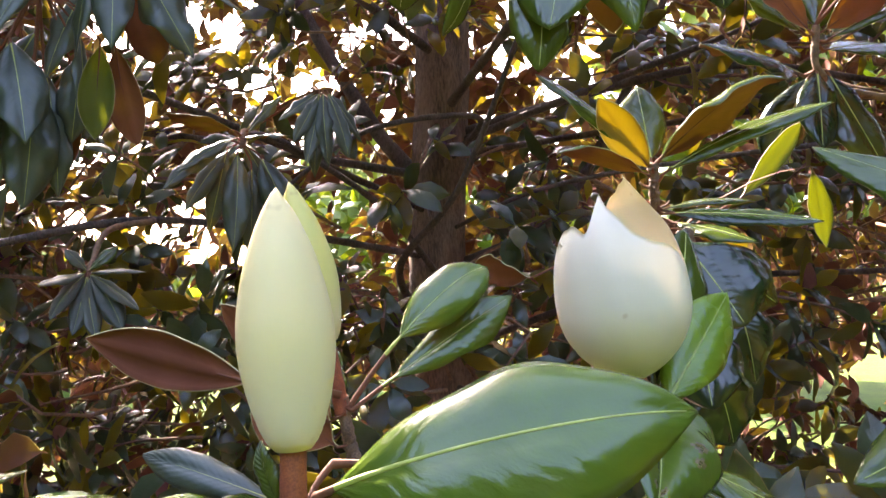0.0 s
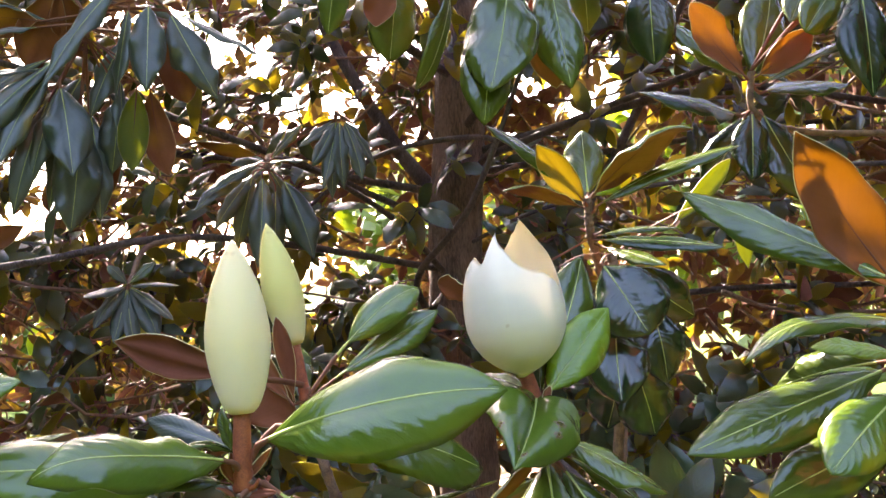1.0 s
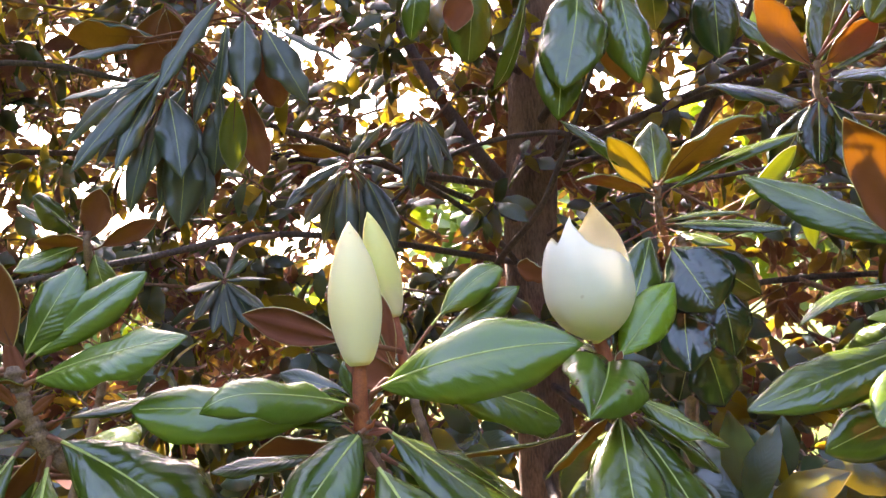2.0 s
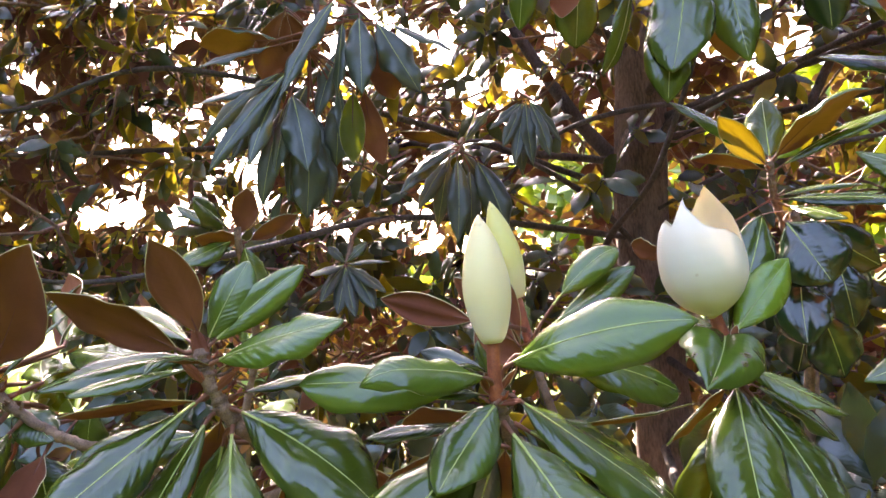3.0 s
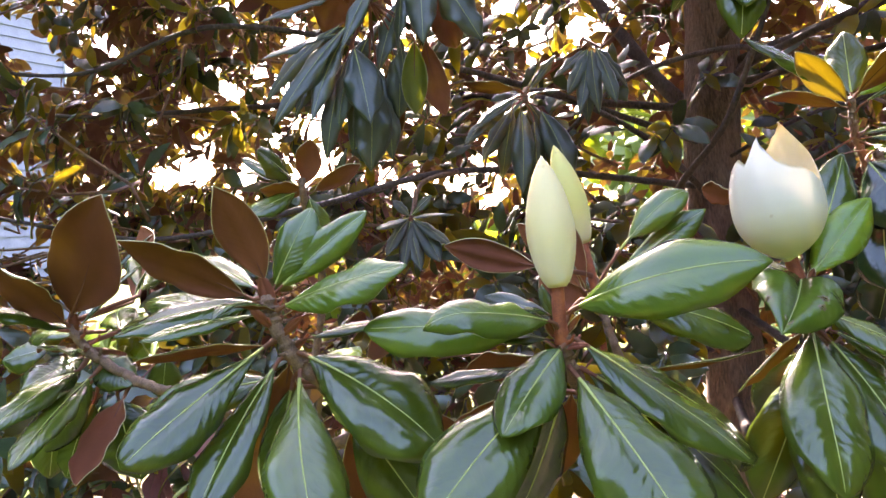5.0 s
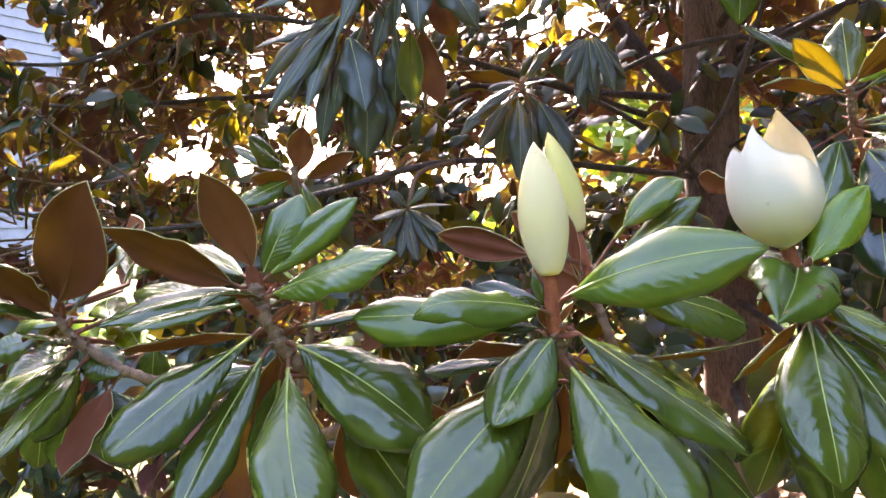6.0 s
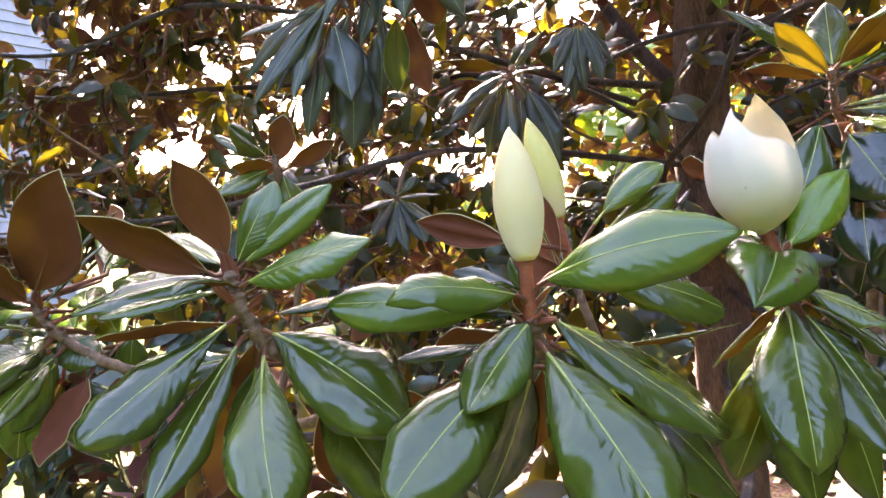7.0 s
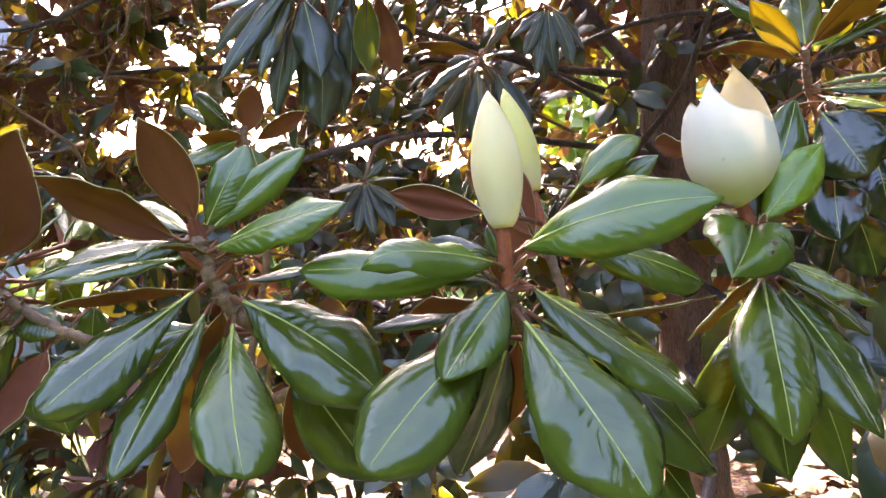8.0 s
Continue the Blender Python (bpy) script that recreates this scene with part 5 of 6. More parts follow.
leaf(glossy_shoot, (0.241, 0.762, 1.538), (0.261, 0.786, 1.509), 0.038, (0.128, -0.991, 0.033), 15, 0, 0.14, YOUNG)

leaf(spreading_shoot, (-0.268, 0.222, 1.453), (-0.277, 0.178, 1.533), 0.040, (-0.329, 0.931, -0.162), 15, 0, 0.14, RUST, taper=0.8, wave=0.5)
leaf(spreading_shoot, (-0.279, 0.216, 1.443), (-0.352, 0.152, 1.497), 0.041, (-0.354, 0.848, 0.395), -15, 0, 0.15, RUST)
leaf(spreading_shoot, (-0.264, 0.224, 1.449), (-0.239, 0.250, 1.513), 0.042, (0.221, -0.903, 0.367), 12, 0, 0.12, MID)
leaf(spreading_shoot, (-0.261, 0.225, 1.448), (-0.193, 0.259, 1.507), 0.035, (0.472, -0.694, 0.543), 15, 0, 0.2, MID)
leaf(spreading_shoot, (-0.257, 0.221, 1.434), (-0.143, 0.226, 1.464), 0.050, (0.307, -0.531, 0.789), 22, 0, 0.12, MID)
leaf(spreading_shoot, (-0.256, 0.225, 1.428), (-0.172, 0.255, 1.454), 0.024, (-0.233, 0.852, 0.469), 15, 0, 0.1, RUST)
leaf(spreading_shoot, (-0.268, 0.219, 1.405), (-0.344, 0.150, 1.404), 0.021, (-0.200, 0.582, 0.788), 10, 0, 0.1, RUST)
leaf(spreading_shoot, (-0.263, 0.217, 1.409), (-0.313, 0.102, 1.338), 0.060, (0.252, -0.669, 0.699), 15, 10, 0.12, GREEN, taper=0.42, belly=1.35)
leaf(spreading_shoot, (-0.259, 0.219, 1.394), (-0.266, 0.113, 1.295), 0.048, (-0.028, -0.815, 0.578), 15, 0, 0.2, GREEN)
leaf(spreading_shoot, (-0.245, 0.226, 1.384), (-0.177, 0.133, 1.296), 0.065, (0.394, -0.774, 0.496), 18, 0, 0.14, GREEN, taper=0.5, belly=1.2)
leaf(spreading_shoot, (-0.245, 0.226, 1.398), (-0.125, 0.234, 1.321), 0.088, (0.434, -0.586, 0.684), 35, 15, 0.14, GREEN, taper=0.5, belly=1.1)
leaf(spreading_shoot, (-0.275, 0.223, 1.439), (-0.359, 0.145, 1.423), 0.045, (0.250, -0.389, 0.887), 18, 0, 0.12, GREEN)
leaf(spreading_shoot, (-0.269, 0.220, 1.430), (-0.324, 0.139, 1.421), 0.026, (0.130, -0.106, 0.986), 18, 0, 0.1, GREEN)
leaf(spreading_shoot, (-0.260, 0.219, 1.433), (-0.260, 0.147, 1.435), 0.017, (-0.129, 0.444, 0.887), 15, 40, 0.3, GREEN)
leaf(spreading_shoot, (-0.262, 0.239, 1.374), (-0.283, 0.235, 1.254), 0.045, (0.412, -0.840, 0.354), 15, 0, 0.12, GREEN)
leaf(spreading_shoot, (-0.230, 0.268, 1.344), (-0.156, 0.271, 1.247), 0.065, (0.490, -0.749, 0.446), 15, 0, 0.12, GREEN)
leaf(spreading_shoot, (-0.284, 0.229, 1.447), (-0.275, 0.205, 1.421), 0.021, (0.583, -0.742, 0.332), 10, 0, 0.1, GREEN)
leaf(spreading_shoot, (-0.263, 0.237, 1.390), (-0.315, 0.268, 1.304), 0.039, (-0.412, 0.910, 0.043), 10, 0, 0.1, RUST)
leaf(spreading_shoot, (-0.241, 0.283, 1.354), (-0.170, 0.399, 1.284), 0.024, (-0.383, 0.886, 0.261), 10, 0, 0.1, RUST)
leaf(spreading_shoot, (-0.247, 0.235, 1.407), (-0.194, 0.352, 1.414), 0.022, (0.210, -0.293, 0.933), 10, 0, 0.1, GREEN)

leaf(brown_shoot, (-0.494, 0.222, 1.428), (-0.399, 0.184, 1.536), 0.078, (-0.431, 0.896, 0.107), 8, 0, 0.1, RUST, taper=0.85, wave=0.4)
leaf(brown_shoot, (-0.491, 0.217, 1.423), (-0.508, 0.160, 1.484), 0.049, (-0.242, 0.883, 0.401), -10, 0, 0.12, RUST)
leaf(brown_shoot, (-0.474, 0.218, 1.400), (-0.438, 0.146, 1.415), 0.033, (-0.375, 0.905, 0.200), 10, 0, 0.1, RUST)
leaf(brown_shoot, (-0.492, 0.222, 1.425), (-0.439, 0.276, 1.501), 0.021, (-0.229, -0.464, 0.855), 15, 0, 0.25, GREEN)
leaf(brown_shoot, (-0.489, 0.223, 1.416), (-0.466, 0.287, 1.474), 0.019, (-0.282, -0.374, 0.884), 15, 0, 0.25, GREEN)
leaf(brown_shoot, (-0.484, 0.219, 1.382), (-0.467, 0.113, 1.353), 0.034, (0.318, -0.636, 0.703), 15, 0, 0.15, GREEN)
leaf(brown_shoot, (-0.471, 0.224, 1.377), (-0.433, 0.105, 1.328), 0.039, (0.255, -0.759, 0.598), 15, 0, 0.2, GREEN)
leaf(brown_shoot, (-0.445, 0.234, 1.358), (-0.439, 0.168, 1.295), 0.049, (-0.070, 0.979, 0.192), 10, 0, 0.1, RUST)
leaf(brown_shoot, (-0.496, 0.226, 1.417), (-0.526, 0.152, 1.446), 0.035, (0.211, -0.356, 0.910), 15, 0, 0.15, GREEN)
leaf(brown_shoot, (-0.477, 0.254, 1.351), (-0.451, 0.251, 1.273), 0.073, (0.473, -0.788, 0.393), 15, 0, 0.12, GREEN)
leaf(brown_shoot, (-0.496, 0.231, 1.411), (-0.570, 0.242, 1.413), 0.038, (0.211, -0.356, 0.910), 15, 0, 0.12, GREEN)
leaf(brown_shoot, (-0.488, 0.239, 1.391), (-0.437, 0.234, 1.365), 0.043, (0.318, -0.636, 0.703), 15, 0, 0.12, GREEN)
leaf(brown_shoot, (-0.491, 0.276, 1.409), (-0.570, 0.351, 1.422), 0.043, (0.256, -0.471, 0.844), 15, 0, 0.12, GREEN)
leaf(brown_shoot, (-0.518, 0.320, 1.433), (-0.579, 0.401, 1.513), 0.046, (-0.257, 0.915, 0.312), 10, 30, 0.1, RUST)
leaf(brown_shoot, (-0.511, 0.323, 1.439), (-0.605, 0.444, 1.481), 0.055, (-0.162, 0.749, 0.643), 10, 0, 0.1, RUST)
leaf(brown_shoot, (-0.504, 0.254, 1.367), (-0.577, 0.240, 1.295), 0.052, (0.473, -0.788, 0.393), 15, 0, 0.12, GREEN)
leaf(brown_shoot, (-0.430, 0.273, 1.387), (-0.441, 0.276, 1.342), 0.038, (0.473, -0.788, 0.393), 15, 0, 0.12, GREEN)

leaf(inner_shoot, (-0.452, 0.529, 1.558), (-0.454, 0.464, 1.592), 0.044, (0.383, -0.740, 0.553), 15, 0, 0.15, GREEN)
leaf(inner_shoot, (-0.441, 0.534, 1.549), (-0.414, 0.517, 1.604), 0.037, (-0.320, 0.947, 0.035), 12, 0, 0.12, RUST)
leaf(inner_shoot, (-0.435, 0.536, 1.543), (-0.478, 0.494, 1.548), 0.031, (-0.308, 0.775, 0.552), 12, 0, 0.12, RUST)
leaf(inner_shoot, (-0.432, 0.537, 1.541), (-0.360, 0.539, 1.570), 0.025, (-0.216, 0.812, 0.542), 12, 0, 0.12, RUST)
leaf(inner_shoot, (-0.448, 0.530, 1.543), (-0.475, 0.461, 1.515), 0.037, (0.361, -0.676, 0.643), 12, 0, 0.12, GREEN)
leaf(inner_shoot, (-0.436, 0.535, 1.538), (-0.414, 0.541, 1.471), 0.038, (0.412, -0.840, 0.354), 12, 0, 0.12, GREEN)
leaf(inner_shoot, (-0.466, 0.545, 1.555), (-0.522, 0.521, 1.591), 0.023, (0.210, -0.293, 0.933), 12, 0, 0.12, GREEN)

leaf(drooping_shoot, (-0.589, 1.166, 2.046), (-0.678, 1.064, 1.825), 0.052, (0.083, -0.904, 0.419), 15, 0, 0.2, DULL, taper=0.9, wave=2.2)
leaf(drooping_shoot, (-0.693, 1.144, 1.905), (-0.821, 1.025, 1.693), 0.055, (-0.016, -0.946, 0.324), 15, 0, 0.2, DULL, taper=0.9, wave=2.2)
leaf(drooping_shoot, (-0.705, 1.139, 1.882), (-0.750, 1.056, 1.697), 0.053, (0.102, -0.972, 0.214), 15, 0, 0.2, DULL, taper=0.9, wave=2.2)
leaf(drooping_shoot, (-0.684, 1.127, 1.853), (-0.632, 1.085, 1.682), 0.086, (0.397, -0.897, 0.197), 15, 0, 0.2, DULL, taper=0.9, wave=2.2)
leaf(drooping_shoot, (-0.718, 1.156, 1.839), (-0.750, 1.100, 1.622), 0.054, (0.303, -0.931, 0.202), 15, 0, 0.2, DULL, taper=0.9, wave=2.2)
leaf(drooping_shoot, (-0.676, 1.174, 1.801), (-0.678, 1.152, 1.595), 0.091, (0.397, -0.897, 0.197), 15, 0, 0.2, DULL, taper=0.9, wave=2.2)
leaf(drooping_shoot, (-0.578, 1.194, 1.862), (-0.577, 1.174, 1.702), 0.060, (-0.386, 0.917, 0.104), 10, 0, 0.14, LIME)
leaf(drooping_shoot, (-0.568, 1.220, 1.865), (-0.537, 1.234, 1.701), 0.065, (-0.200, 0.980, -0.008), 10, 0, 0.14, RUST)
leaf(drooping_shoot, (-0.551, 1.183, 2.008), (-0.536, 1.147, 1.834), 0.070, (0.397, -0.897, 0.197), 12, 0, 0.2, DULL, taper=0.9, wave=2.2)
leaf(drooping_shoot, (-0.530, 1.214, 2.001), (-0.442, 1.230, 1.838), 0.084, (0.568, -0.773, 0.284), 12, 0, 0.2, DULL, taper=0.9, wave=2.2)
leaf(drooping_shoot, (-0.628, 1.216, 1.849), (-0.636, 1.213, 1.704), 0.066, (0.397, -0.897, 0.197), 12, 0, 0.2, DULL, taper=0.9, wave=2.2)
leaf(drooping_shoot, (-0.590, 1.188, 2.005), (-0.602, 1.162, 1.825), 0.048, (-0.363, -0.921, 0.139), 12, 0, 0.2, DULL, taper=0.9, wave=2.2)
leaf(drooping_shoot, (-0.707, 1.160, 2.041), (-0.785, 1.181, 1.901), 0.089, (-0.565, 0.816, 0.119), 12, 0, 0.14, RUST)
leaf(drooping_shoot, (-0.707, 1.160, 2.035), (-0.709, 1.213, 1.945), 0.069, (-0.288, 0.952, 0.102), 12, 0, 0.14, RUST)
leaf(drooping_shoot, (-0.732, 1.149, 1.971), (-0.905, 1.130, 1.983), 0.089, (-0.262, 0.711, 0.653), 12, 0, 0.14, RUST)
leaf(drooping_shoot, (-0.733, 1.149, 1.960), (-0.830, 1.020, 1.901), 0.039, (0.211, -0.356, 0.910), 12, 0, 0.2, DULL, taper=0.9, wave=2.2)
leaf(drooping_shoot, (-0.726, 1.152, 1.887), (-0.835, 1.019, 1.827), 0.039, (0.211, -0.356, 0.910), 12, 0, 0.2, DULL, taper=0.9, wave=2.2)
leaf(drooping_shoot, (-0.732, 1.171, 1.976), (-0.840, 1.103, 2.002), 0.033, (0.178, -0.273, 0.946), 12, 0, 0.2, DULL, taper=0.9, wave=2.2)
leaf(drooping_shoot, (-0.695, 1.220, 1.895), (-0.776, 1.219, 1.744), 0.068, (0.397, -0.913, 0.098), 12, 0, 0.2, DULL, taper=0.9, wave=2.2)
leaf(drooping_shoot, (-0.533, 1.234, 2.006), (-0.371, 1.260, 1.921), 0.037, (0.218, -0.374, 0.901), 12, 0, 0.2, DULL, taper=0.9, wave=2.2)

leaf(dark_shoot, (-0.606, 1.857, 1.804), (-0.600, 1.806, 1.553), 0.075, (0.397, -0.897, 0.197), 15, 0, 0.2, DULL, taper=0.9, wave=2.2)
leaf(dark_shoot, (-0.560, 1.876, 1.793), (-0.470, 1.862, 1.576), 0.094, (0.487, -0.853, 0.190), 15, 0, 0.2, DULL, taper=0.9, wave=2.2)
leaf(dark_shoot, (-0.618, 1.851, 1.821), (-0.720, 1.700, 1.692), 0.053, (0.178, -0.845, 0.504), 15, 0, 0.2, DULL, taper=0.9, wave=2.2)
leaf(dark_shoot, (-0.610, 1.855, 1.829), (-0.696, 1.710, 1.729), 0.041, (0.224, -0.673, 0.705), 15, 0, 0.2, DULL, taper=0.9, wave=2.2)
leaf(dark_shoot, (-0.582, 1.889, 1.772), (-0.582, 1.868, 1.544), 0.074, (0.573, -0.815, 0.084), 15, 0, 0.2, DULL, taper=0.9, wave=2.2)
leaf(dark_shoot, (-0.587, 1.864, 1.835), (-0.494, 1.850, 1.926), 0.041, (0.299, -0.584, 0.755), 15, 0, 0.2, DULL, taper=0.9, wave=2.2)
leaf(dark_shoot, (-0.609, 1.855, 1.845), (-0.736, 1.746, 1.870), 0.061, (-0.161, 0.504, 0.849), 15, 0, 0.14, RUST)
leaf(dark_shoot, (-0.401, 1.835, 1.934), (-0.419, 1.774, 1.745), 0.046, (0.303, -0.931, 0.202), 15, 0, 0.2, DULL, taper=0.9, wave=2.2)
leaf(dark_shoot, (-0.393, 1.838, 1.934), (-0.371, 1.794, 1.745), 0.049, (0.397, -0.897, 0.197), 15, 0, 0.2, DULL, taper=0.9, wave=2.2)
leaf(dark_shoot, (-0.386, 1.841, 1.933), (-0.328, 1.813, 1.769), 0.049, (0.570, -0.801, 0.182), 15, 0, 0.2, DULL, taper=0.9, wave=2.2)
leaf(dark_shoot, (-0.401, 1.835, 1.927), (-0.444, 1.763, 1.800), 0.042, (0.207, -0.957, 0.205), 15, 0, 0.2, DULL, taper=0.9, wave=2.2)
leaf(dark_shoot, (-0.391, 1.861, 1.937), (-0.308, 1.875, 1.812), 0.042, (0.650, -0.707, 0.279), 15, 0, 0.2, DULL, taper=0.9, wave=2.2)
leaf(dark_shoot, (-0.633, 1.867, 1.808), (-0.685, 1.878, 1.600), 0.062, (0.205, -0.973, 0.108), 15, 0, 0.2, DULL, taper=0.9, wave=2.2)

leaf(star_shoot, (-0.975, 1.851, 1.510), (-0.995, 1.725, 1.405), 0.051, (0.102, -0.874, 0.475), 15, 0, 0.14, DULL)
leaf(star_shoot, (-0.975, 1.851, 1.510), (-0.952, 1.743, 1.369), 0.051, (0.319, -0.877, 0.359), 15, 0, 0.14, DULL)
leaf(star_shoot, (-0.975, 1.851, 1.510), (-0.906, 1.763, 1.357), 0.054, (0.501, -0.794, 0.344), 15, 0, 0.14, DULL)
leaf(star_shoot, (-0.975, 1.851, 1.510), (-0.856, 1.787, 1.377), 0.062, (0.665, -0.670, 0.329), 15, 0, 0.14, DULL)
leaf(star_shoot, (-0.975, 1.851, 1.510), (-0.825, 1.805, 1.423), 0.051, (0.635, -0.566, 0.526), 15, 0, 0.14, DULL)
leaf(star_shoot, (-0.975, 1.851, 1.510), (-1.020, 1.718, 1.484), 0.047, (0.107, -0.603, 0.791), 15, 0, 0.14, DULL)
leaf(star_shoot, (-0.975, 1.851, 1.510), (-0.814, 1.815, 1.511), 0.044, (0.442, -0.316, 0.840), 15, 0, 0.14, DULL)
leaf(star_shoot, (-0.975, 1.852, 1.513), (-1.021, 1.833, 1.567), 0.041, (0.065, -0.487, 0.871), 15, 0, 0.14, DULL)
leaf(star_shoot, (-0.975, 1.852, 1.513), (-0.914, 1.884, 1.575), 0.041, (0.442, -0.316, 0.840), 15, 0, 0.14, RUST)

leaf(bud_shoot, (-0.049, 0.286, 1.398), (-0.033, 0.294, 1.418), 0.006, (-0.091, 0.970, 0.226), 10, 0, 0.3, BRACT)
leaf(bud_shoot, (-0.051, 0.285, 1.398), (-0.055, 0.273, 1.416), 0.007, (-0.638, 0.720, 0.272), 10, 0, 0.3, BRACT)
leaf(bud_shoot, (-0.051, 0.285, 1.391), (-0.055, 0.267, 1.401), 0.007, (0.049, -0.732, 0.680), 10, 0, 0.3, BRACT)
leaf(bud_shoot, (-0.047, 0.286, 1.391), (-0.025, 0.280, 1.396), 0.007, (0.610, -0.475, 0.634), 10, 0, 0.3, BRACT)
leaf(bud_shoot, (-0.049, 0.286, 1.398), (-0.056, 0.295, 1.420), 0.009, (-0.499, 0.865, 0.050), 10, 0, 0.3, BRACT)

node_rng = np.random.default_rng(83)


def stumps(shoot, low, high, count, radius):
    """Short curved stumps of fallen leaves and bud scales round a node."""
    low, high = np.array(low), np.array(high)
    for k in range(count):
        p = low + (high - low) * (k + 0.5) / count
        ang = k * 2.4 + node_rng.uniform(-0.4, 0.4)
        way = np.array((math.cos(ang), math.sin(ang), 0.0))
        reach, lift = node_rng.uniform(0.006, 0.013), node_rng.uniform(0.001, 0.010)
        tube("leaf_stump", [p + way * radius * 0.5, p + way * (radius + reach * 0.5) + (0, 0, lift * 0.3), p + way * (radius + reach) + (0, 0, lift)], node_rng.uniform(0.0015, 0.0026), node_rng.uniform(0.0007, 0.0012), STALK if k % 2 else TWIG, shoot, 7, steps=4, seed=k)


stumps(bud_shoot, (-0.046, 0.290, 1.383), (-0.047, 0.288, 1.402), 8, 0.005)
stumps(flower_shoot, (0.124, 0.478, 1.384), (0.120, 0.472, 1.402), 7, 0.005)
stumps(spreading_shoot, (-0.248, 0.230, 1.388), (-0.265, 0.222, 1.438), 12, 0.005)
stumps(brown_shoot, (-0.470, 0.230, 1.392), (-0.492, 0.222, 1.420), 8, 0.004)
stumps(upturned_shoot, (0.178, 0.785, 1.562), (0.174, 0.770, 1.600), 8, 0.0045)

leaf(flower_shoot, (0.122, 0.465, 1.416), (0.128, 0.469, 1.432), 0.007, (-0.091, 0.970, 0.226), 10, 0, 0.3, BRACT)
leaf(flower_shoot, (0.120, 0.475, 1.420), (0.104, 0.480, 1.430), 0.007, (-0.638, 0.720, 0.272), 10, 0, 0.3, BRACT)

leaf(spreading_shoot, (-0.261, 0.222, 1.416), (-0.273, 0.220, 1.464), 0.014, (0.420, -0.894, 0.155), 6, 0, 0.3, BRACT)
leaf(spreading_shoot, (-0.261, 0.222, 1.416), (-0.275, 0.206, 1.439), 0.008, (0.411, -0.834, 0.368), 6, 0, 0.3, BRACT)
leaf(spreading_shoot, (-0.261, 0.222, 1.410), (-0.238, 0.223, 1.427), 0.008, (0.411, -0.834, 0.368), 6, 0, 0.3, BRACT)

leaf(brown_shoot, (-0.489, 0.223, 1.410), (-0.490, 0.222, 1.437), 0.012, (0.397, -0.913, 0.095), 6, 0, 0.3, BRACT)

leaf(spreading_shoot, (-0.247, 0.281, 1.363), (-0.266, 0.403, 1.336), 0.038, (0.259, -0.411, 0.874), 10, 0, 0.1, GREEN)
leaf(spreading_shoot, (-0.337, 0.264, 1.354), (-0.553, 0.323, 1.300), 0.047, (0.327, -0.583, 0.744), 10, 0, 0.1, GREEN)
leaf(spreading_shoot, (-0.307, 0.266, 1.349), (-0.370, 0.293, 1.230), 0.043, (-0.187, 0.953, 0.240), 10, 0, 0.1, RUST)

leaf(brown_shoot, (-0.550, 0.252, 1.398), (-0.602, 0.229, 1.387), 0.040, (0.281, -0.536, 0.796), 10, 0, 0.1, GREEN)
leaf(brown_shoot, (-0.516, 0.282, 1.384), (-0.634, 0.378, 1.406), 0.044, (0.363, -0.769, 0.525), 10, 0, 0.1, YOUNG)
leaf(brown_shoot, (-0.525, 0.289, 1.407), (-0.590, 0.451, 1.410), 0.046, (0.363, -0.769, 0.525), 10, 0, 0.1, YOUNG)
leaf(brown_shoot, (-0.517, 0.264, 1.345), (-0.552, 0.251, 1.266), 0.060, (0.382, -0.832, 0.401), 10, 0, 0.1, GREEN)
leaf(brown_shoot, (-0.556, 0.248, 1.365), (-0.568, 0.244, 1.267), 0.053, (0.557, -0.737, 0.381), 10, 0, 0.1, GREEN)

leaf(spreading_shoot, (-0.250, 0.317, 1.331), (-0.281, 0.367, 1.221), 0.046, (-0.575, 0.802, 0.162), 10, 0, 0.1, RUST)
leaf(spreading_shoot, (-0.243, 0.344, 1.308), (-0.267, 0.394, 1.201), 0.054, (0.225, -0.905, 0.362), 10, 0, 0.1, GREEN)

leaf(drooping_shoot, (-0.709, 1.159, 1.898), (-0.805, 1.076, 1.712), 0.048, (0.096, -0.944, 0.315), 15, 0, 0.2, DULL, taper=0.9, wave=2.2)
leaf(drooping_shoot, (-0.699, 1.153, 1.860), (-0.725, 1.110, 1.675), 0.045, (-0.112, -0.968, 0.224), 15, 0, 0.2, DULL, taper=0.9, wave=2.2)
leaf(drooping_shoot, (-0.683, 1.192, 1.846), (-0.721, 1.156, 1.630), 0.051, (0.201, -0.973, 0.110), 15, 0, 0.2, DULL, taper=0.9, wave=2.2)
leaf(drooping_shoot, (-0.648, 1.229, 1.841), (-0.673, 1.220, 1.641), 0.075, (-0.189, 0.977, 0.095), 10, 0, 0.1, RUST)
leaf(drooping_shoot, (-0.678, 1.206, 1.829), (-0.654, 1.206, 1.618), 0.060, (0.650, -0.740, 0.175), 15, 0, 0.2, DULL, taper=0.9, wave=2.2)
leaf(drooping_shoot, (-0.724, 1.175, 1.915), (-0.906, 1.119, 1.760), 0.044, (0.083, -0.904, 0.419), 15, 0, 0.2, DULL, taper=0.9, wave=2.2)
leaf(drooping_shoot, (-0.610, 1.223, 1.968), (-0.660, 1.181, 1.800), 0.055, (0.093, -0.971, 0.220), 15, 0, 0.2, DULL, taper=0.9, wave=2.2)
leaf(drooping_shoot, (-0.561, 1.266, 1.995), (-0.532, 1.301, 1.850), 0.076, (-0.093, 0.992, 0.086), 10, 0, 0.2, RUST)
leaf(drooping_shoot, (-0.626, 1.217, 1.885), (-0.614, 1.201, 1.737), 0.038, (0.928, -0.368, 0.055), 10, 0, 0.2, DULL, taper=0.9, wave=2.2)
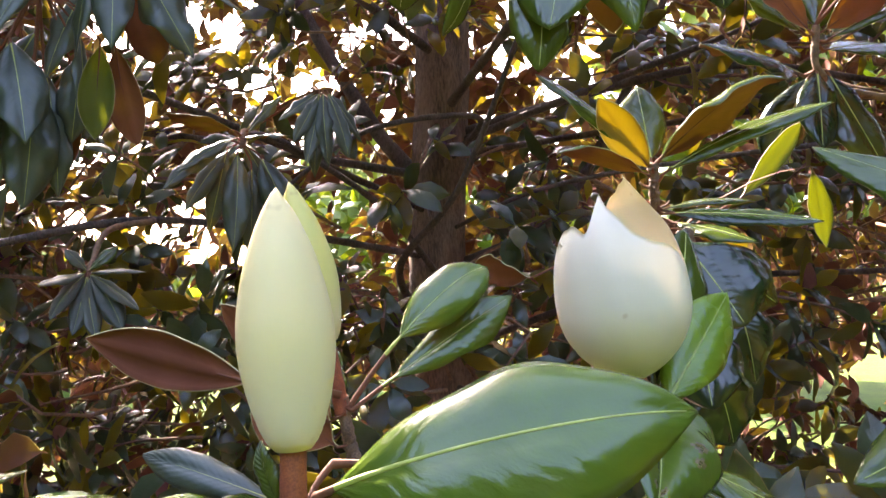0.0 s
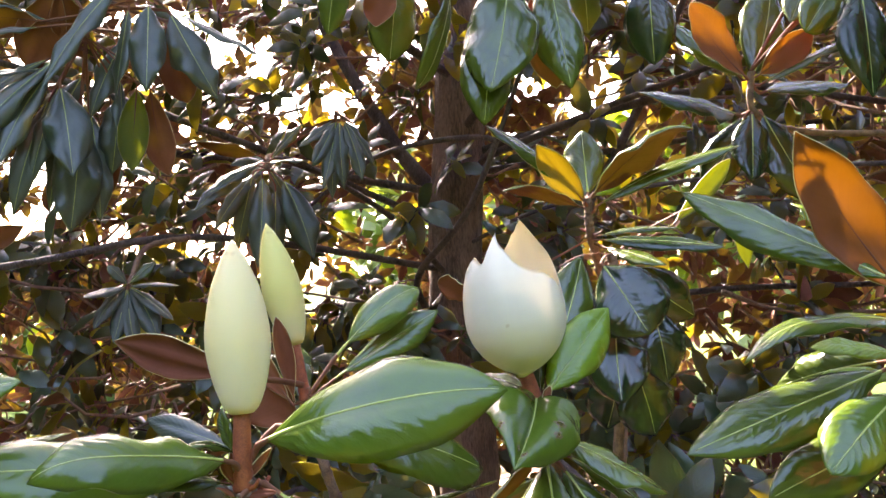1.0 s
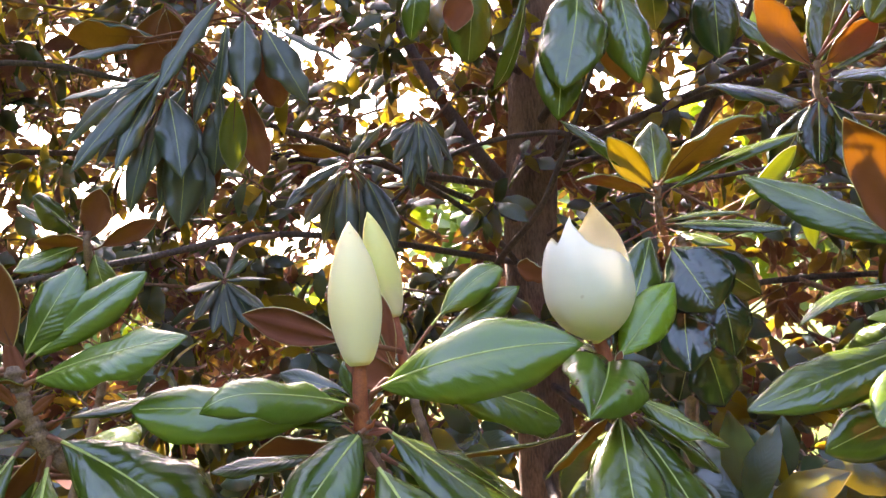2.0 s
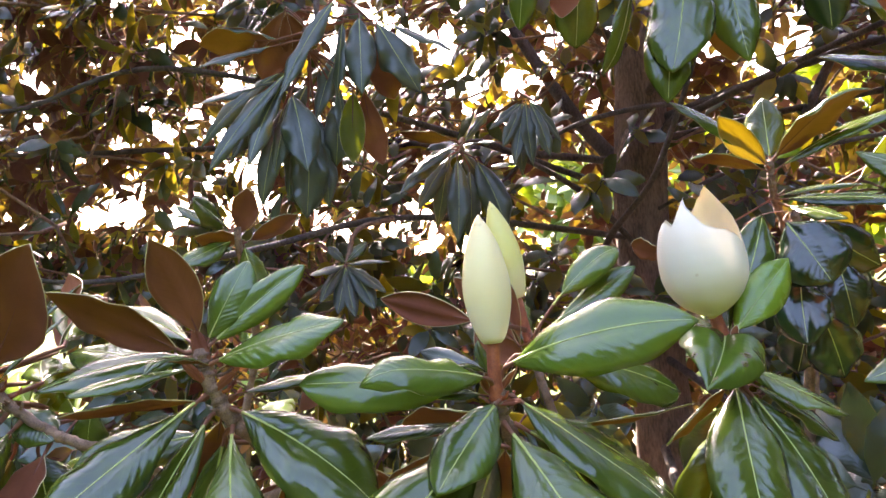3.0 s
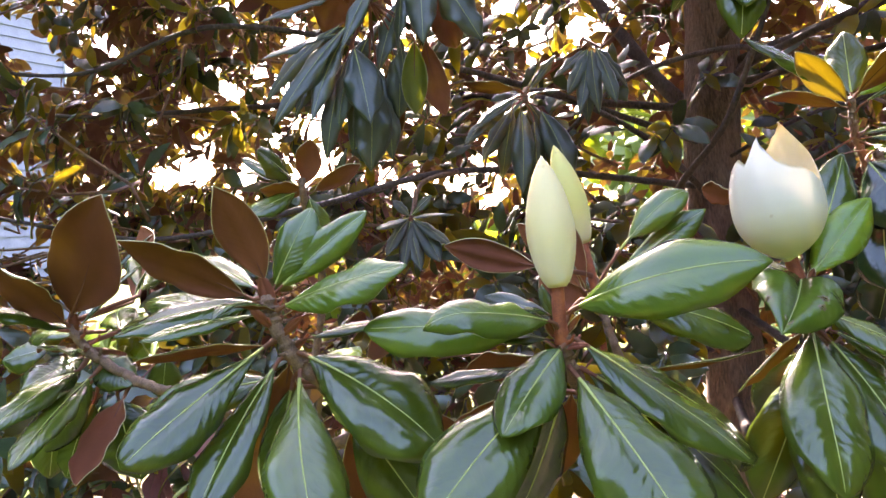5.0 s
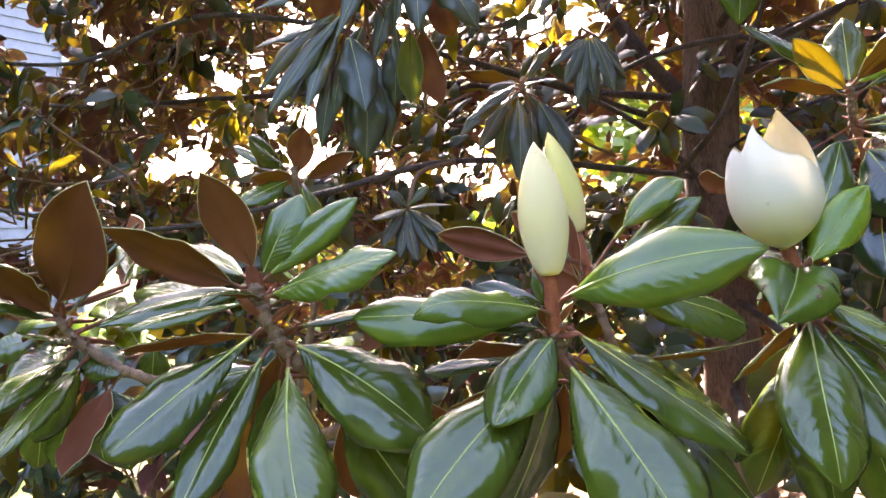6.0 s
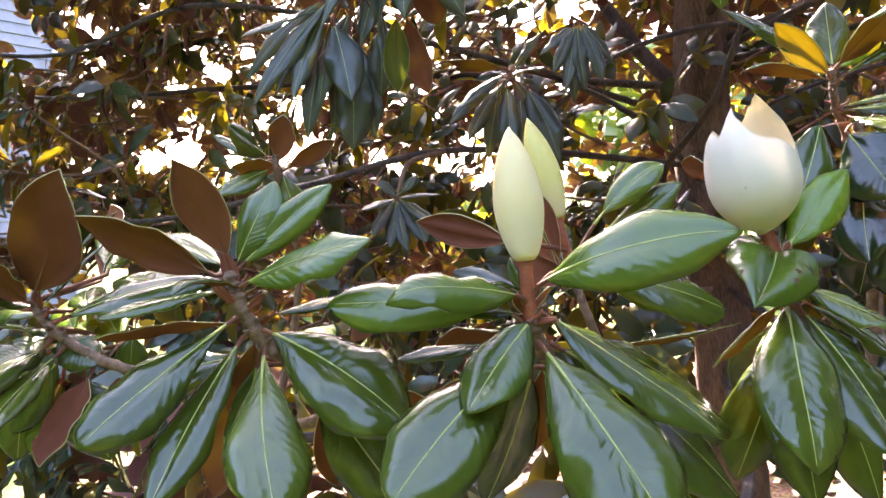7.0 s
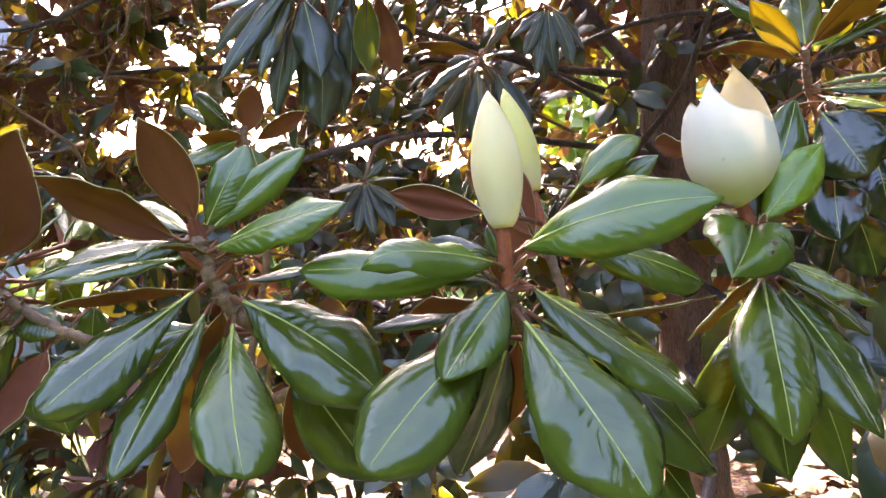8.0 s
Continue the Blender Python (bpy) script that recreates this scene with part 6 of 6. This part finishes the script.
drooping_shoot.location += Vector((-0.020, 0.0, 0.012))

leaf(dark_shoot, (-0.608, 1.899, 1.825), (-0.547, 1.948, 1.675), 0.063, (0.572, -0.766, 0.292), 15, 0, 0.2, DULL, taper=0.9, wave=2.2)
leaf(dark_shoot, (-0.624, 1.892, 1.818), (-0.717, 1.810, 1.650), 0.054, (0.083, -0.904, 0.419), 15, 0, 0.2, DULL, taper=0.9, wave=2.2)
leaf(dark_shoot, (-0.413, 1.884, 1.944), (-0.417, 1.851, 1.728), 0.048, (0.397, -0.897, 0.197), 15, 0, 0.2, DULL, taper=0.9, wave=2.2)
leaf(dark_shoot, (-0.398, 1.858, 1.938), (-0.490, 1.797, 1.855), 0.040, (-0.010, -0.912, 0.411), 15, 0, 0.2, DULL, taper=0.9, wave=2.2)
leaf(dark_shoot, (-0.595, 1.861, 1.828), (-0.464, 1.809, 1.822), 0.036, (0.441, -0.379, 0.813), 15, 0, 0.2, DULL, taper=0.9, wave=2.2)

leaf(bud_shoot, (-0.056, 0.297, 1.416), (-0.120, 0.316, 1.430), 0.017, (0.112, -0.816, 0.567), 20, 0, 0.15, DULL)
leaf(bud_shoot, (-0.053, 0.289, 1.416), (-0.062, 0.293, 1.441), 0.013, (-0.516, -0.807, 0.287), 20, 30, 0.2, GREEN)
leaf(bud_shoot, (-0.054, 0.291, 1.415), (-0.070, 0.262, 1.425), 0.011, (-0.116, -0.686, 0.718), 20, 0, 0.2, GREEN)

leaf(brown_shoot, (-0.488, 0.314, 1.369), (-0.609, 0.389, 1.411), 0.053, (0.349, -0.724, 0.595), 10, 0, 0.1, YOUNG)
leaf(brown_shoot, (-0.528, 0.315, 1.378), (-0.654, 0.403, 1.376), 0.047, (0.349, -0.724, 0.595), 10, 0, 0.1, YOUNG)

leaf(spreading_shoot, (-0.289, 0.326, 1.366), (-0.363, 0.467, 1.321), 0.043, (0.361, -0.676, 0.643), 10, 0, 0.1, YOUNG)
leaf(spreading_shoot, (-0.302, 0.320, 1.359), (-0.344, 0.478, 1.360), 0.043, (0.361, -0.676, 0.643), 10, 0, 0.1, YOUNG)
leaf(spreading_shoot, (-0.335, 0.273, 1.414), (-0.526, 0.344, 1.429), 0.048, (0.327, -0.583, 0.744), 10, 0, 0.1, GREEN)
leaf(spreading_shoot, (-0.255, 0.266, 1.364), (-0.195, 0.281, 1.339), 0.051, (0.450, -0.631, 0.632), 15, 0, 0.12, GREEN)
leaf(spreading_shoot, (-0.291, 0.255, 1.370), (-0.379, 0.197, 1.354), 0.051, (0.269, -0.714, 0.647), 15, 0, 0.12, GREEN)
leaf(spreading_shoot, (-0.307, 0.263, 1.445), (-0.459, 0.322, 1.475), 0.038, (0.306, -0.527, 0.793), 15, 0, 0.12, GREEN)

leaf(brown_shoot, (-0.506, 0.243, 1.389), (-0.512, 0.180, 1.371), 0.055, (0.349, -0.724, 0.595), 15, 0, 0.12, GREEN)

leaf(broad_shoot, (0.418, 0.547, 1.430), (0.347, 0.538, 1.431), 0.023, (0.090, -0.625, 0.775), 15, 0, 0.1, YOUNG)

leaf(rust_shoot, (0.537, 0.937, 1.895), (0.532, 0.892, 1.735), 0.089, (0.229, -0.972, 0.061), 15, 0, 0.16, DEEP_SHADED)
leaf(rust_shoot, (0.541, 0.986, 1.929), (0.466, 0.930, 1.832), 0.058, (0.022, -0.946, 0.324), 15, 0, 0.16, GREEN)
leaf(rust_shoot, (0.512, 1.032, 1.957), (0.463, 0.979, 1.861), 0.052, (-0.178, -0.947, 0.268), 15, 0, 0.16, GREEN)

leaf(glossy_shoot, (0.246, 0.816, 1.469), (0.287, 0.873, 1.425), 0.053, (0.338, -0.936, -0.096), 15, 0, 0.14, DEEP_SHADED)
